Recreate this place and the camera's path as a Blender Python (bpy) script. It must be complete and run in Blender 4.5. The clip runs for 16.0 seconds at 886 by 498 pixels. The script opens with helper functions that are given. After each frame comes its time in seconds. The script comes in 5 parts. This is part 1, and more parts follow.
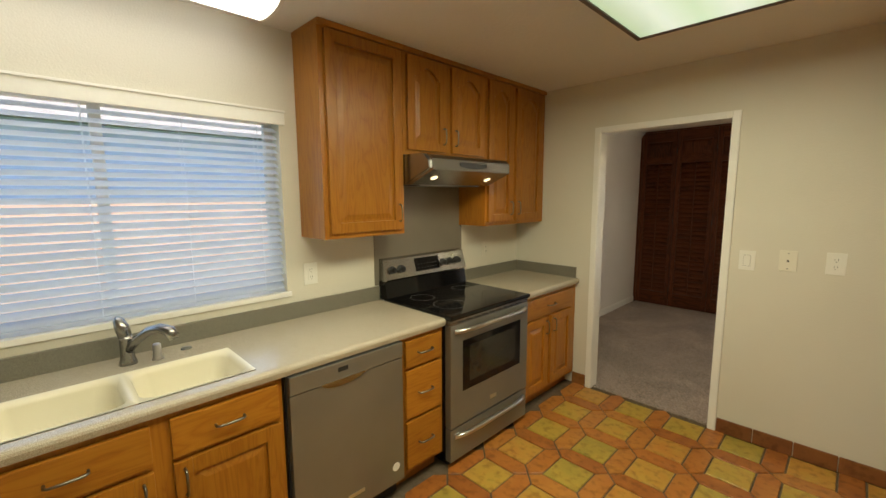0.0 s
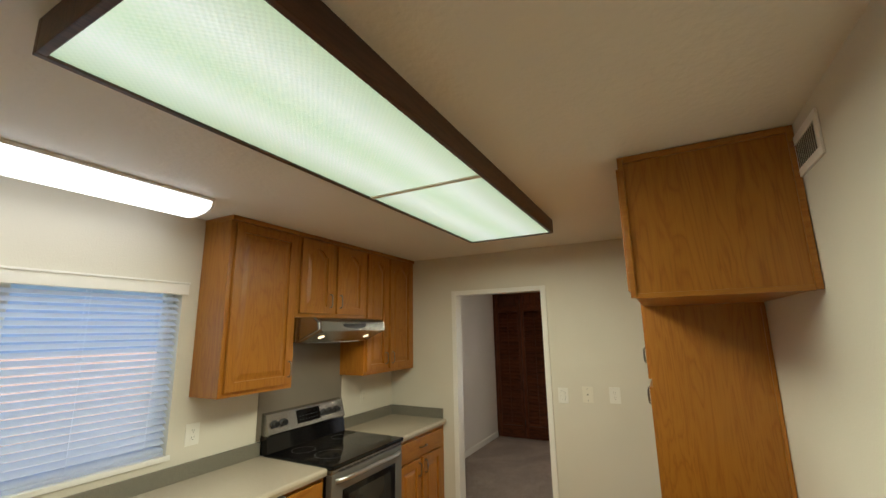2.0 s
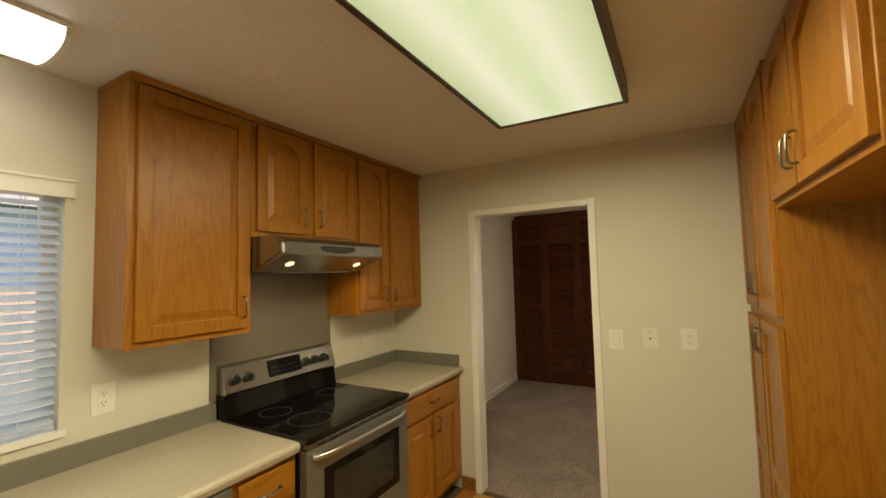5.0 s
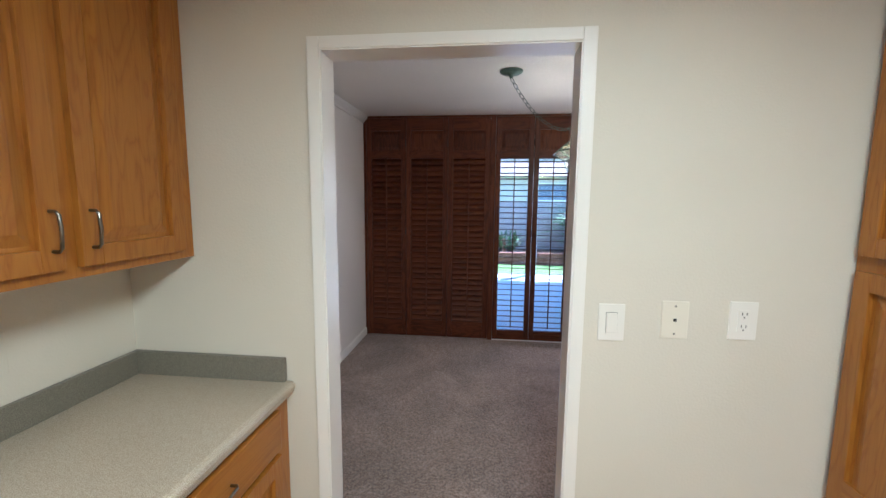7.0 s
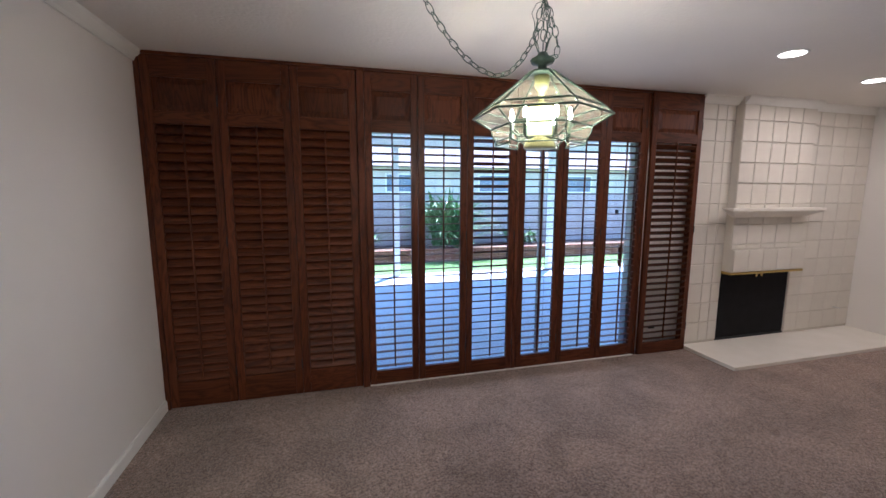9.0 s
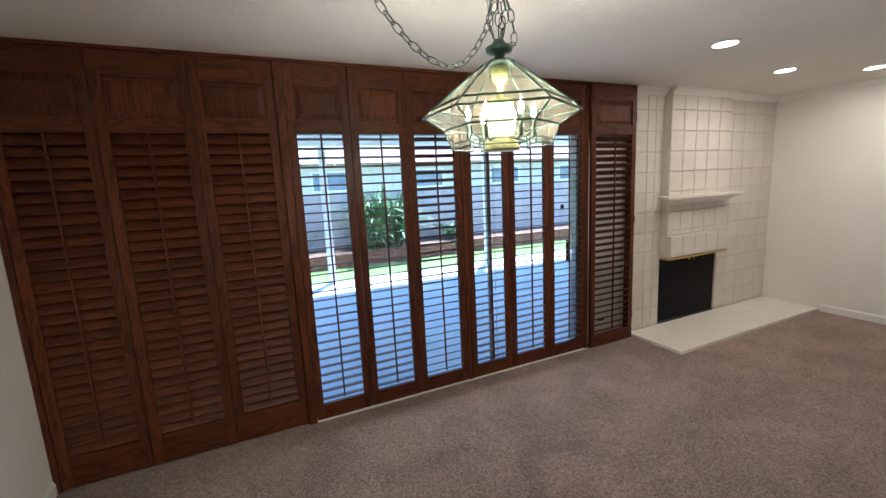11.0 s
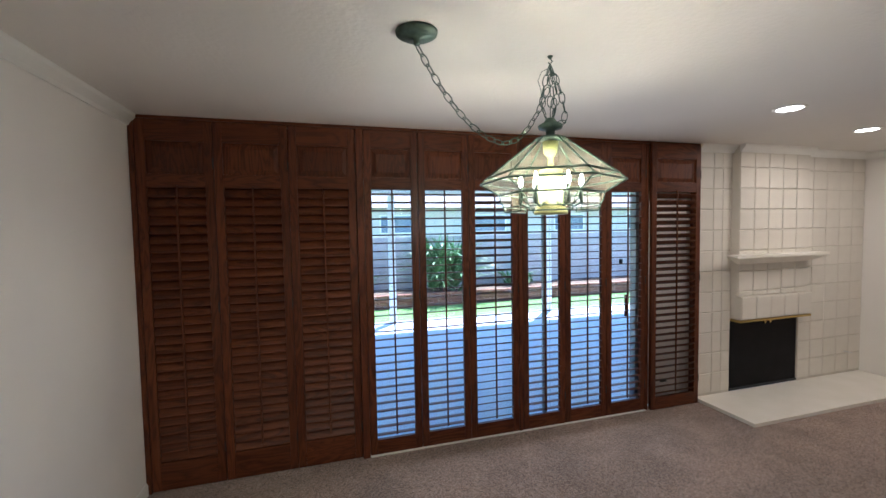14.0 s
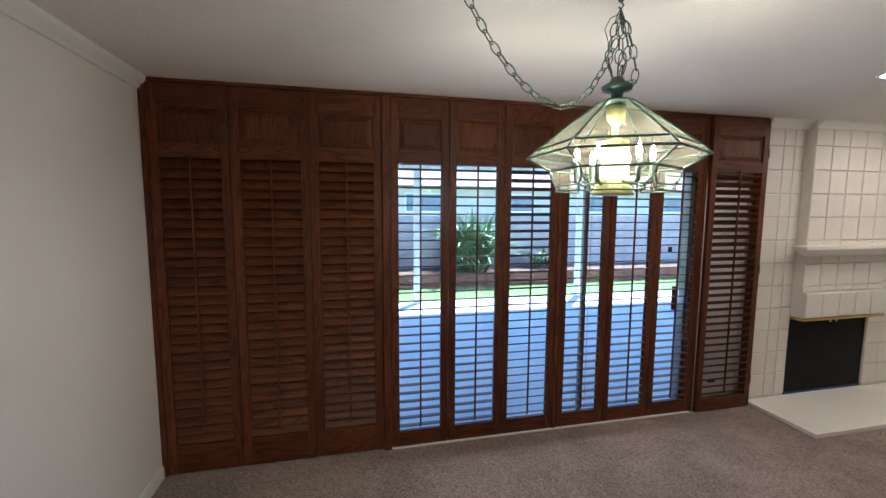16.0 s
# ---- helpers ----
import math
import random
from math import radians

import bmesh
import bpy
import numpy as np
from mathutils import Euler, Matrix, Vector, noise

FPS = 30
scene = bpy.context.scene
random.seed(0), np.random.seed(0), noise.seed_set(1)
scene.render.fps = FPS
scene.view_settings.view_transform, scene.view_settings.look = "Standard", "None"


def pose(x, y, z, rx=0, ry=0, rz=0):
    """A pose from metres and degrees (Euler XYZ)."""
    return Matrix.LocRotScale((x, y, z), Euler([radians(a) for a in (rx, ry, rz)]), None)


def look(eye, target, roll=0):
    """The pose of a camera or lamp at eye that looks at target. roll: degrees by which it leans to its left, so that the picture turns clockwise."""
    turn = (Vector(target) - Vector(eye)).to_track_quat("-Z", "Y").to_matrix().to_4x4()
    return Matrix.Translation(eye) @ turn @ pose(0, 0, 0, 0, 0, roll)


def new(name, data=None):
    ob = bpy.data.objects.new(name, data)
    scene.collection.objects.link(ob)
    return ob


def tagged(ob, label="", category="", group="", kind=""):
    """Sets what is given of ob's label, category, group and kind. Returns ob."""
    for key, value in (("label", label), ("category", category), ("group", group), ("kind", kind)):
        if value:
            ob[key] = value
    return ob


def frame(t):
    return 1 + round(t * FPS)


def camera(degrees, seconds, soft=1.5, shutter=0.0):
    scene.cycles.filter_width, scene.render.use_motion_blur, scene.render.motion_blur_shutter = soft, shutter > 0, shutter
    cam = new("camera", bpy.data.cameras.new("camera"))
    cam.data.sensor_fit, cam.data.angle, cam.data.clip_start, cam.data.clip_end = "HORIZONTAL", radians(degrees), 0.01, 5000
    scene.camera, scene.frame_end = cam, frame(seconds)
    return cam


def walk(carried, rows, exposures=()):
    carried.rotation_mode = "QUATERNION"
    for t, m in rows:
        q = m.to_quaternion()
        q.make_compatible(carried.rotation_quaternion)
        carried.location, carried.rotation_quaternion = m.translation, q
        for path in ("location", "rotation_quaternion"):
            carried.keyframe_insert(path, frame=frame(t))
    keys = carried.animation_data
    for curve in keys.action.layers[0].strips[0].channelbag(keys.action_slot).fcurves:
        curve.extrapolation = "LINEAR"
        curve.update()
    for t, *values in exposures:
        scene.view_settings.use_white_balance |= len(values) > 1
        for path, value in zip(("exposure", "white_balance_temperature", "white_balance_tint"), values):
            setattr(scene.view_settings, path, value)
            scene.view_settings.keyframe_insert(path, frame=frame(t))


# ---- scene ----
cam = camera(94.6, 16.0)
PATH = [
    (0, (-0.098, 0.118, 1.565), (-1.504, 1.516, 1.308), -0.3),
    (0.5, (0.028, 0.013, 1.584), (-0.94, 1.751, 1.373), 0.6),
    (1, (0.138, -0.091, 1.611), (-0.663, 1.74, 1.526), 0.1),
    (1.5, (0.21, -0.24, 1.652), (-0.626, 1.57, 1.816), -0.7),
    (2, (0.251, -0.364, 1.701), (-0.665, 1.37, 2.092), -1.0),
    (2.5, (0.259, -0.409, 1.712), (-0.684, 1.294, 2.17), -1.2),
    (3, (0.246, -0.338, 1.705), (-0.719, 1.37, 2.095), -1.1),
    (3.2, (0.207, -0.294, 1.702), (-0.773, 1.416, 2.044), -0.8),
    (5.3, (-0.328, 0.605, 1.597), (-1.291, 2.357, 1.67), -1.4),
    (5.5, (-0.429, 0.75, 1.604), (-1.235, 2.58, 1.642), -1.4),
    (6, (-0.606, 1.097, 1.6), (-1.148, 3.022, 1.556), -1.3),
    (6.5, (-0.755, 1.468, 1.59), (-1.159, 3.42, 1.43), -0.1),
    (7, (-0.947, 1.862, 1.554), (-1.165, 3.835, 1.313), 0.5),
    (7.5, (-1.029, 2.251, 1.536), (-1.1, 4.227, 1.24), 0.5),
    (8, (-1.065, 2.634, 1.573), (-1.076, 4.607, 1.246), -0.5),
    (8.3, (-1.125, 2.825, 1.53), (-0.975, 4.804, 1.28), -0.3),
    (8.5, (-1.15, 2.93, 1.527), (-0.835, 4.89, 1.288), 0.0),
    (9, (-1.14, 3.166, 1.551), (-0.62, 5.077, 1.274), 0.1),
    (9.2, (-1.128, 3.243, 1.566), (-0.559, 5.13, 1.227), 0.1),
    (11.3, (-1.144, 3.486, 1.65), (-0.28, 5.267, 1.364), -2.1),
    (11.5, (-1.169, 3.484, 1.665), (-0.277, 5.27, 1.539), -2.5),
    (12, (-1.199, 3.415, 1.681), (-0.377, 5.237, 1.607), -0.3),
    (12.5, (-1.201, 3.235, 1.697), (-0.489, 5.1, 1.579), -0.0),
    (13, (-1.207, 3.136, 1.688), (-0.594, 5.035, 1.557), -0.2),
    (13.5, (-1.18, 3.187, 1.665), (-0.629, 5.106, 1.547), -0.8),
    (14, (-1.171, 3.303, 1.695), (-0.614, 5.222, 1.596), -1.0),
    (14.5, (-1.19, 3.408, 1.693), (-0.637, 5.328, 1.59), -0.7),
    (15, (-1.206, 3.469, 1.684), (-0.7, 5.4, 1.561), -0.3),
    (15.5, (-1.182, 3.524, 1.685), (-0.702, 5.459, 1.53), 0.2),
    (16, (-1.15, 3.569, 1.701), (-0.708, 5.509, 1.5), 0.3),
]
EXPOSE = [(0.0, 1.74, 6350, 8), (0.5, 1.75, 7000, 8), (1.0, 1.8, 6800, 8), (1.5, 1.75, 5700, 9), (2.0, 1.62, 5800, 10), (3.2, 1.55, 6400, 11), (5.4, 1.72, 7150, 9), (6.0, 2.3, 5300, 10), (6.8, 2.4, 4750, 15), (8.0, 2.12, 4900, 22), (9.0, 2.35, 5000, 18), (11.3, 2.52, 5150, 10), (12.2, 2.4, 5050, 11), (16.0, 2.4, 5050, 11)]
walk(cam, [(t, look(eye, target, roll)) for t, eye, target, roll in PATH], EXPOSE)

KX, KY, KC = -2.255, 3.21, 2.415          # kitchen: window wall, door wall, ceiling
LX, SY, LC, LRX = -2.325, 6.345, 2.44, 4.54  # living room: side wall, shutter wall, ceiling, end wall

# ---------------------------------------------------------------- light
world = bpy.data.worlds.new("sky")
scene.world = world
world.use_nodes = True
wn = world.node_tree.nodes
sky = wn.new("ShaderNodeTexSky")
sky.sky_type, sky.sun_disc = 'NISHITA', False
sky.sun_elevation, sky.sun_rotation = radians(63), radians(40)
sky.ozone_density, sky.dust_density = 4.0, 0.3
wn["Background"].inputs["Strength"].default_value = 0.15
world.node_tree.links.new(sky.outputs[0], wn["Background"].inputs["Color"])
sun = new("sun", bpy.data.lights.new("sun", 'SUN'))
sun.data.energy, sun.data.angle, sun.data.color = 5.0, radians(0.5), (1.0, 0.95, 0.87)
sun.matrix_world = look((6.0, 15.0, 20.0), (0.0, 8.0, 2.0))


def lamp(name, kind, place, energy, colour, size, size_y=0.0, target=None):
    data = bpy.data.lights.new(name, kind)
    data.energy, data.color = energy, colour
    if kind == 'AREA':
        data.shape, data.size, data.size_y = 'RECTANGLE', size, size_y or size
    else:
        data.shadow_soft_size = size
    ob = new(name, data)
    ob.matrix_world = look(place, target or (place[0], place[1], place[2] - 1.0))
    return ob


# fluorescent tubes of the light box and of the light over the sink, hood lamps, recessed lamps, pendant bulbs
lamp("light_box_tubes", 'AREA', (-0.635, 1.12, 2.315), 15.5, (0.97, 0.90, 0.62), 0.54, 2.3)
lamp("wraparound_tubes", 'AREA', (-1.95, 0.32, 2.325), 0.5, (1.0, 0.90, 0.72), 0.26, 1.15)
for y in (1.80, 2.29):
    lamp("hood_bulb", 'AREA', (-1.86, y, 1.626), 0.12, (1.0, 0.70, 0.38), 0.06)
for x, y in ((1.76, 5.26), (3.08, 5.56), (3.855, 5.265)):
    lamp("recessed_bulb", 'AREA', (x, y, 2.428), 1.5, (1.0, 0.78, 0.56), 0.13)

# daylight in the sliding door and in the kitchen window
lamp("door_daylight", 'AREA', (0.36, SY - 0.10, 1.06), 2.4, (1.0, 0.94, 0.86), 2.4, 1.8, (0.36, 4.0, 1.20))
lamp("window_daylight", 'AREA', (KX - 0.075, 0.28, 1.515), 0.55, (0.90, 0.95, 1.0), 1.48, 0.86, (0.0, 0.28, 1.515))


# ---------------------------------------------------------------- materials
def node(mt, kind, **values):
    n = mt.node_tree.nodes.new(kind)
    for key, v in values.items():
        n.inputs[key.replace("_", " ")].default_value = v
    return n


def base_mat(name, rough=0.5, metal=0.0):
    mt = bpy.data.materials.new(name)
    mt.use_nodes = True
    p = mt.node_tree.nodes["Principled BSDF"]
    p.inputs["Roughness"].default_value, p.inputs["Metallic"].default_value = rough, metal
    return mt, p, mt.node_tree.links


def ramp(mt, fac, stops):
    n = mt.node_tree.nodes.new("ShaderNodeValToRGB")
    while len(n.color_ramp.elements) < len(stops):
        n.color_ramp.elements.new(0.5)
    for e, (at, c) in zip(n.color_ramp.elements, stops):
        e.position, e.color = at, (*c, 1)
    mt.node_tree.links.new(fac, n.inputs[0])
    return n.outputs[0]


def coords(mt, scale):
    tc = mt.node_tree.nodes.new("ShaderNodeTexCoord")
    mp = node(mt, "ShaderNodeMapping", Scale=scale)
    mt.node_tree.links.new(tc.outputs["Object"], mp.inputs[0])
    return mp.outputs[0]


def bump(mt, p, fac, strength, distance=0.01):
    b = node(mt, "ShaderNodeBump", Strength=strength, Distance=distance)
    mt.node_tree.links.new(fac, b.inputs["Height"])
    mt.node_tree.links.new(b.outputs[0], p.inputs["Normal"])


def plain(name, a, b, rough=0.5, metal=0.0, scale=6.0, fine=80.0, relief=0.1, vary=0.0):
    """A surface with blotches from a to b and a fine relief."""
    mt, p, ln = base_mat(name, rough, metal)
    v = coords(mt, (1, 1, 1))
    n1 = node(mt, "ShaderNodeTexNoise", Scale=scale, Detail=4.0)
    ln.new(v, n1.inputs["Vector"])
    c = ramp(mt, n1.outputs["Fac"], [(0.3, a), (0.7, b)])
    if vary:
        info = mt.node_tree.nodes.new("ShaderNodeObjectInfo")
        hs = mt.node_tree.nodes.new("ShaderNodeHueSaturation")
        mr = node(mt, "ShaderNodeMapRange", To_Min=1 - vary, To_Max=1 + vary)
        ln.new(info.outputs["Random"], mr.inputs[0])
        ln.new(mr.outputs[0], hs.inputs["Value"])
        ln.new(c, hs.inputs["Color"])
        c = hs.outputs[0]
    ln.new(c, p.inputs["Base Color"])
    n2 = node(mt, "ShaderNodeTexNoise", Scale=fine, Detail=3.0)
    ln.new(v, n2.inputs["Vector"])
    bump(mt, p, n2.outputs["Fac"], relief)
    return mt


def wood(name, dark, mid, light, rough=0.4, axis=2, vary=0.12, relief=0.08):
    """Grain that runs along one axis, with cathedral figure and pores."""
    mt, p, ln = base_mat(name, rough)
    s = [8.5, 8.5, 8.5]
    s[axis] = 1.1
    v = coords(mt, s)
    info = mt.node_tree.nodes.new("ShaderNodeObjectInfo")
    off = node(mt, "ShaderNodeVectorMath")
    off.operation = 'ADD'
    sc = node(mt, "ShaderNodeMath")
    sc.operation, sc.inputs[1].default_value = 'MULTIPLY', 37.0
    ln.new(info.outputs["Random"], sc.inputs[0])
    ln.new(v, off.inputs[0])
    ln.new(sc.outputs[0], off.inputs[1])
    n1 = node(mt, "ShaderNodeTexNoise", Scale=1.0, Detail=3.0, Distortion=1.6)
    ln.new(off.outputs[0], n1.inputs["Vector"])
    rings = node(mt, "ShaderNodeMath")
    rings.operation, rings.inputs[1].default_value = 'MULTIPLY', 14.0
    ln.new(n1.outputs["Fac"], rings.inputs[0])
    fr = node(mt, "ShaderNodeMath")
    fr.operation = 'PINGPONG'
    fr.inputs[1].default_value = 1.0
    ln.new(rings.outputs[0], fr.inputs[0])
    c = ramp(mt, fr.outputs[0], [(0.0, dark), (0.35, mid), (1.0, light)])
    s2 = [160.0, 160.0, 160.0]
    s2[axis] = 5.0
    v2 = coords(mt, s2)
    n2 = node(mt, "ShaderNodeTexNoise", Scale=1.0, Detail=2.0)
    ln.new(v2, n2.inputs["Vector"])
    pores = ramp(mt, n2.outputs["Fac"], [(0.3, (0.72, 0.66, 0.60)), (0.5, (1, 1, 1))])
    mx = mt.node_tree.nodes.new("ShaderNodeMix")
    mx.data_type, mx.blend_type = 'RGBA', 'MULTIPLY'
    mx.inputs[0].default_value = 0.5
    ln.new(c, mx.inputs[6])
    ln.new(pores, mx.inputs[7])
    hs = mt.node_tree.nodes.new("ShaderNodeHueSaturation")
    mr = node(mt, "ShaderNodeMapRange", To_Min=1 - vary, To_Max=1 + vary)
    ln.new(info.outputs["Random"], mr.inputs[0])
    ln.new(mr.outputs[0], hs.inputs["Value"])
    ln.new(mx.outputs[2], hs.inputs["Color"])
    ln.new(hs.outputs[0], p.inputs["Base Color"])
    bump(mt, p, n2.outputs["Fac"], relief, 0.003)
    return mt


def speckled(name, stops, scale, rough, relief=0.02):
    mt, p, ln = base_mat(name, rough)
    v = coords(mt, (1, 1, 1))
    n1 = node(mt, "ShaderNodeTexNoise", Scale=scale, Detail=2.0)
    ln.new(v, n1.inputs["Vector"])
    ln.new(ramp(mt, n1.outputs["Fac"], stops), p.inputs["Base Color"])
    bump(mt, p, n1.outputs["Fac"], relief, 0.002)
    return mt


def carpet_mat():
    mt, p, ln = base_mat("carpet_pile", 0.95)
    p.inputs["Specular IOR Level"].default_value = 0.1
    v = coords(mt, (1, 1, 1))
    n1 = node(mt, "ShaderNodeTexNoise", Scale=230.0, Detail=3.0)
    n2 = node(mt, "ShaderNodeTexNoise", Scale=2.3, Detail=3.0, Distortion=0.8)
    n3 = node(mt, "ShaderNodeTexNoise", Scale=75.0, Detail=3.0)
    for n in (n1, n2, n3):
        ln.new(v, n.inputs["Vector"])
    add = node(mt, "ShaderNodeMath")
    add.operation = 'ADD'
    ln.new(n1.outputs["Fac"], add.inputs[0])
    ln.new(n3.outputs["Fac"], add.inputs[1])
    half = node(mt, "ShaderNodeMath")
    half.operation, half.inputs[1].default_value = 'MULTIPLY', 0.5
    ln.new(add.outputs[0], half.inputs[0])
    a = ramp(mt, half.outputs[0], [(0.36, (0.10, 0.066, 0.052)), (0.5, (0.30, 0.215, 0.17)), (0.64, (0.54, 0.41, 0.335))])
    b = ramp(mt, n2.outputs["Fac"], [(0.36, (0.80, 0.79, 0.78)), (0.62, (1.12, 1.11, 1.10))])
    mx = mt.node_tree.nodes.new("ShaderNodeMix")
    mx.data_type, mx.blend_type = 'RGBA', 'MULTIPLY'
    mx.inputs[0].default_value = 1.0
    ln.new(a, mx.inputs[6])
    ln.new(b, mx.inputs[7])
    ln.new(mx.outputs[2], p.inputs["Base Color"])
    p.inputs["Sheen Weight"].default_value = 0.3
    bump(mt, p, half.outputs[0], 0.9, 0.02)
    return mt


def glow(name, colour, strength):
    mt = bpy.data.materials.new(name)
    mt.use_nodes = True
    p = mt.node_tree.nodes["Principled BSDF"]
    p.inputs["Base Color"].default_value = (0.7, 0.68, 0.5, 1)
    p.inputs["Emission Color"].default_value = (*colour, 1)
    p.inputs["Emission Strength"].default_value = strength
    return mt


def diffuser_mat():
    """Prismatic plastic lit by two tubes from behind: brighter along the tubes."""
    mt, p, ln = base_mat("prismatic_diffuser", 0.3)
    p.inputs["Base Color"].default_value = (0.75, 0.8, 0.7, 1)
    tc = mt.node_tree.nodes.new("ShaderNodeTexCoord")
    sep = mt.node_tree.nodes.new("ShaderNodeSeparateXYZ")
    ln.new(tc.outputs["Object"], sep.inputs[0])
    ab = node(mt, "ShaderNodeMath")
    ab.operation = 'ABSOLUTE'
    ln.new(sep.outputs[0], ab.inputs[0])
    near = node(mt, "ShaderNodeMapRange", From_Min=0.0, From_Max=0.30, To_Min=0.0, To_Max=1.0)
    ln.new(ab.outputs[0], near.inputs[0])
    c = ramp(mt, near.outputs[0], [(0.0, (0.76, 1.0, 0.66)), (0.42, (1.0, 1.12, 0.92)), (1.0, (0.46, 0.68, 0.38))])
    ln.new(c, p.inputs["Emission Color"])
    ck = node(mt, "ShaderNodeTexChecker", Scale=110.0)
    ln.new(tc.outputs["Object"], ck.inputs["Vector"])
    ms = node(mt, "ShaderNodeMapRange", To_Min=BOX_GLOW * 0.86, To_Max=BOX_GLOW * 1.08)
    ln.new(ck.outputs["Fac"], ms.inputs[0])
    ln.new(ms.outputs[0], p.inputs["Emission Strength"])
    bump(mt, p, ck.outputs["Fac"], 0.3, 0.003)
    return mt


def glass_mat(name, colour=(1, 1, 1), rough=0.0, ior=1.45):
    mt, p, ln = base_mat(name, rough)
    p.inputs["Base Color"].default_value = (*colour, 1)
    p.inputs["Transmission Weight"].default_value, p.inputs["IOR"].default_value = 1.0, ior
    return mt


def pane_mat():
    """Thin bevelled lamp glass: clear to smoky from pane to pane, with a glossy face."""
    mt, p, ln = base_mat("bevelled_glass", 0.04)
    p.inputs["Base Color"].default_value = (0.34, 0.34, 0.30, 1)
    clear = mt.node_tree.nodes.new("ShaderNodeBsdfTransparent")
    info = mt.node_tree.nodes.new("ShaderNodeObjectInfo")
    v = coords(mt, (1, 1, 1))
    n1 = node(mt, "ShaderNodeTexNoise", Scale=14.0, Detail=1.0)
    ln.new(v, n1.inputs["Vector"])
    add = node(mt, "ShaderNodeMath")
    add.operation = 'ADD'
    ln.new(info.outputs["Random"], add.inputs[0])
    ln.new(n1.outputs["Fac"], add.inputs[1])
    ln.new(ramp(mt, add.outputs[0], [(0.5, (0.72, 0.76, 0.72)), (0.8, (0.92, 0.92, 0.86)), (1.0, (1.0, 0.99, 0.95))]), clear.inputs["Color"])
    mix = mt.node_tree.nodes.new("ShaderNodeMixShader")
    mix.inputs[0].default_value = 0.1
    ln.new(clear.outputs[0], mix.inputs[1])
    ln.new(p.outputs[0], mix.inputs[2])
    ln.new(mix.outputs[0], mt.node_tree.nodes["Material Output"].inputs["Surface"])
    return mt


def tile_mat(name, stops):
    """Fired clay with its own colour a tile, from rust to straw."""
    mt, p, ln = base_mat(name, 0.38)
    info = mt.node_tree.nodes.new("ShaderNodeObjectInfo")
    v = coords(mt, (1, 1, 1))
    off = node(mt, "ShaderNodeVectorMath")
    off.operation = 'ADD'
    ln.new(v, off.inputs[0])
    ln.new(info.outputs["Location"], off.inputs[1])
    n1 = node(mt, "ShaderNodeTexNoise", Scale=9.0, Detail=5.0)
    n2 = node(mt, "ShaderNodeTexNoise", Scale=22.0, Detail=5.0)
    for n in (n1, n2):
        ln.new(off.outputs[0], n.inputs["Vector"])
    mr = node(mt, "ShaderNodeMath")
    mr.operation, mr.inputs[1].default_value = 'MULTIPLY_ADD', 0.75
    ln.new(info.outputs["Random"], mr.inputs[0])
    ln.new(n1.outputs["Fac"], mr.inputs[2])
    sub = node(mt, "ShaderNodeMath")
    sub.operation, sub.inputs[1].default_value = 'SUBTRACT', 0.35
    ln.new(mr.outputs[0], sub.inputs[0])
    c = ramp(mt, sub.outputs[0], stops)
    st = ramp(mt, n2.outputs["Fac"], [(0.32, (0.5, 0.42, 0.34)), (0.5, (1, 1, 1))])
    mx = mt.node_tree.nodes.new("ShaderNodeMix")
    mx.data_type, mx.blend_type = 'RGBA', 'MULTIPLY'
    mx.inputs[0].default_value = 0.7
    ln.new(c, mx.inputs[6])
    ln.new(st, mx.inputs[7])
    ln.new(mx.outputs[2], p.inputs["Base Color"])
    bump(mt, p, n2.outputs["Fac"], 0.25, 0.004)
    return mt


BOX_GLOW = 0.21
RUST = [(0.0, (0.27, 0.085, 0.016)), (0.5, (0.41, 0.145, 0.027)), (1.0, (0.46, 0.20, 0.038))]
STRAW = [(0.0, (0.48, 0.20, 0.035)), (0.3, (0.49, 0.26, 0.045)), (0.65, (0.46, 0.31, 0.05)), (1.0, (0.34, 0.26, 0.045))]
WALL = plain("wall_paint", (0.655, 0.625, 0.53), (0.695, 0.665, 0.57), 0.6, scale=1.5, fine=140, relief=0.12)
LWALL = plain("living_wall_paint", (0.78, 0.75, 0.70), (0.82, 0.79, 0.74), 0.6, scale=1.5, fine=140, relief=0.12)
CEIL = plain("ceiling_paint", (0.74, 0.71, 0.66), (0.78, 0.75, 0.70), 0.55, scale=1.2, fine=45, relief=0.25)
TRIM = plain("white_trim_paint", (0.80, 0.79, 0.74), (0.84, 0.83, 0.78), 0.3, scale=3, fine=60, relief=0.04)
OAK = wood("honey_oak", (0.298, 0.108, 0.009), (0.345, 0.136, 0.012), (0.368, 0.151, 0.0145), 0.36)
OAKH = wood("honey_oak_across", (0.298, 0.108, 0.009), (0.345, 0.136, 0.012), (0.368, 0.151, 0.0145), 0.36, axis=1)
OAKX = wood("honey_oak_depth", (0.298, 0.108, 0.009), (0.345, 0.136, 0.012), (0.368, 0.151, 0.0145), 0.36, axis=0)
SHUT = wood("stained_shutter_wood", (0.052, 0.0135, 0.0045), (0.088, 0.0245, 0.008), (0.118, 0.035, 0.0115), 0.42, vary=0.2)
SHUTX = wood("stained_louver_wood", (0.052, 0.0135, 0.0045), (0.088, 0.0245, 0.008), (0.118, 0.035, 0.0115), 0.42, axis=0, vary=0.12)
for mt in (SHUT, SHUTX):
    mt.node_tree.nodes["Principled BSDF"].inputs["Specular IOR Level"].default_value = 0.25
BROWN = wood("brown_light_box_wood", (0.04, 0.016, 0.010), (0.065, 0.026, 0.016), (0.085, 0.034, 0.02), 0.4, axis=1)
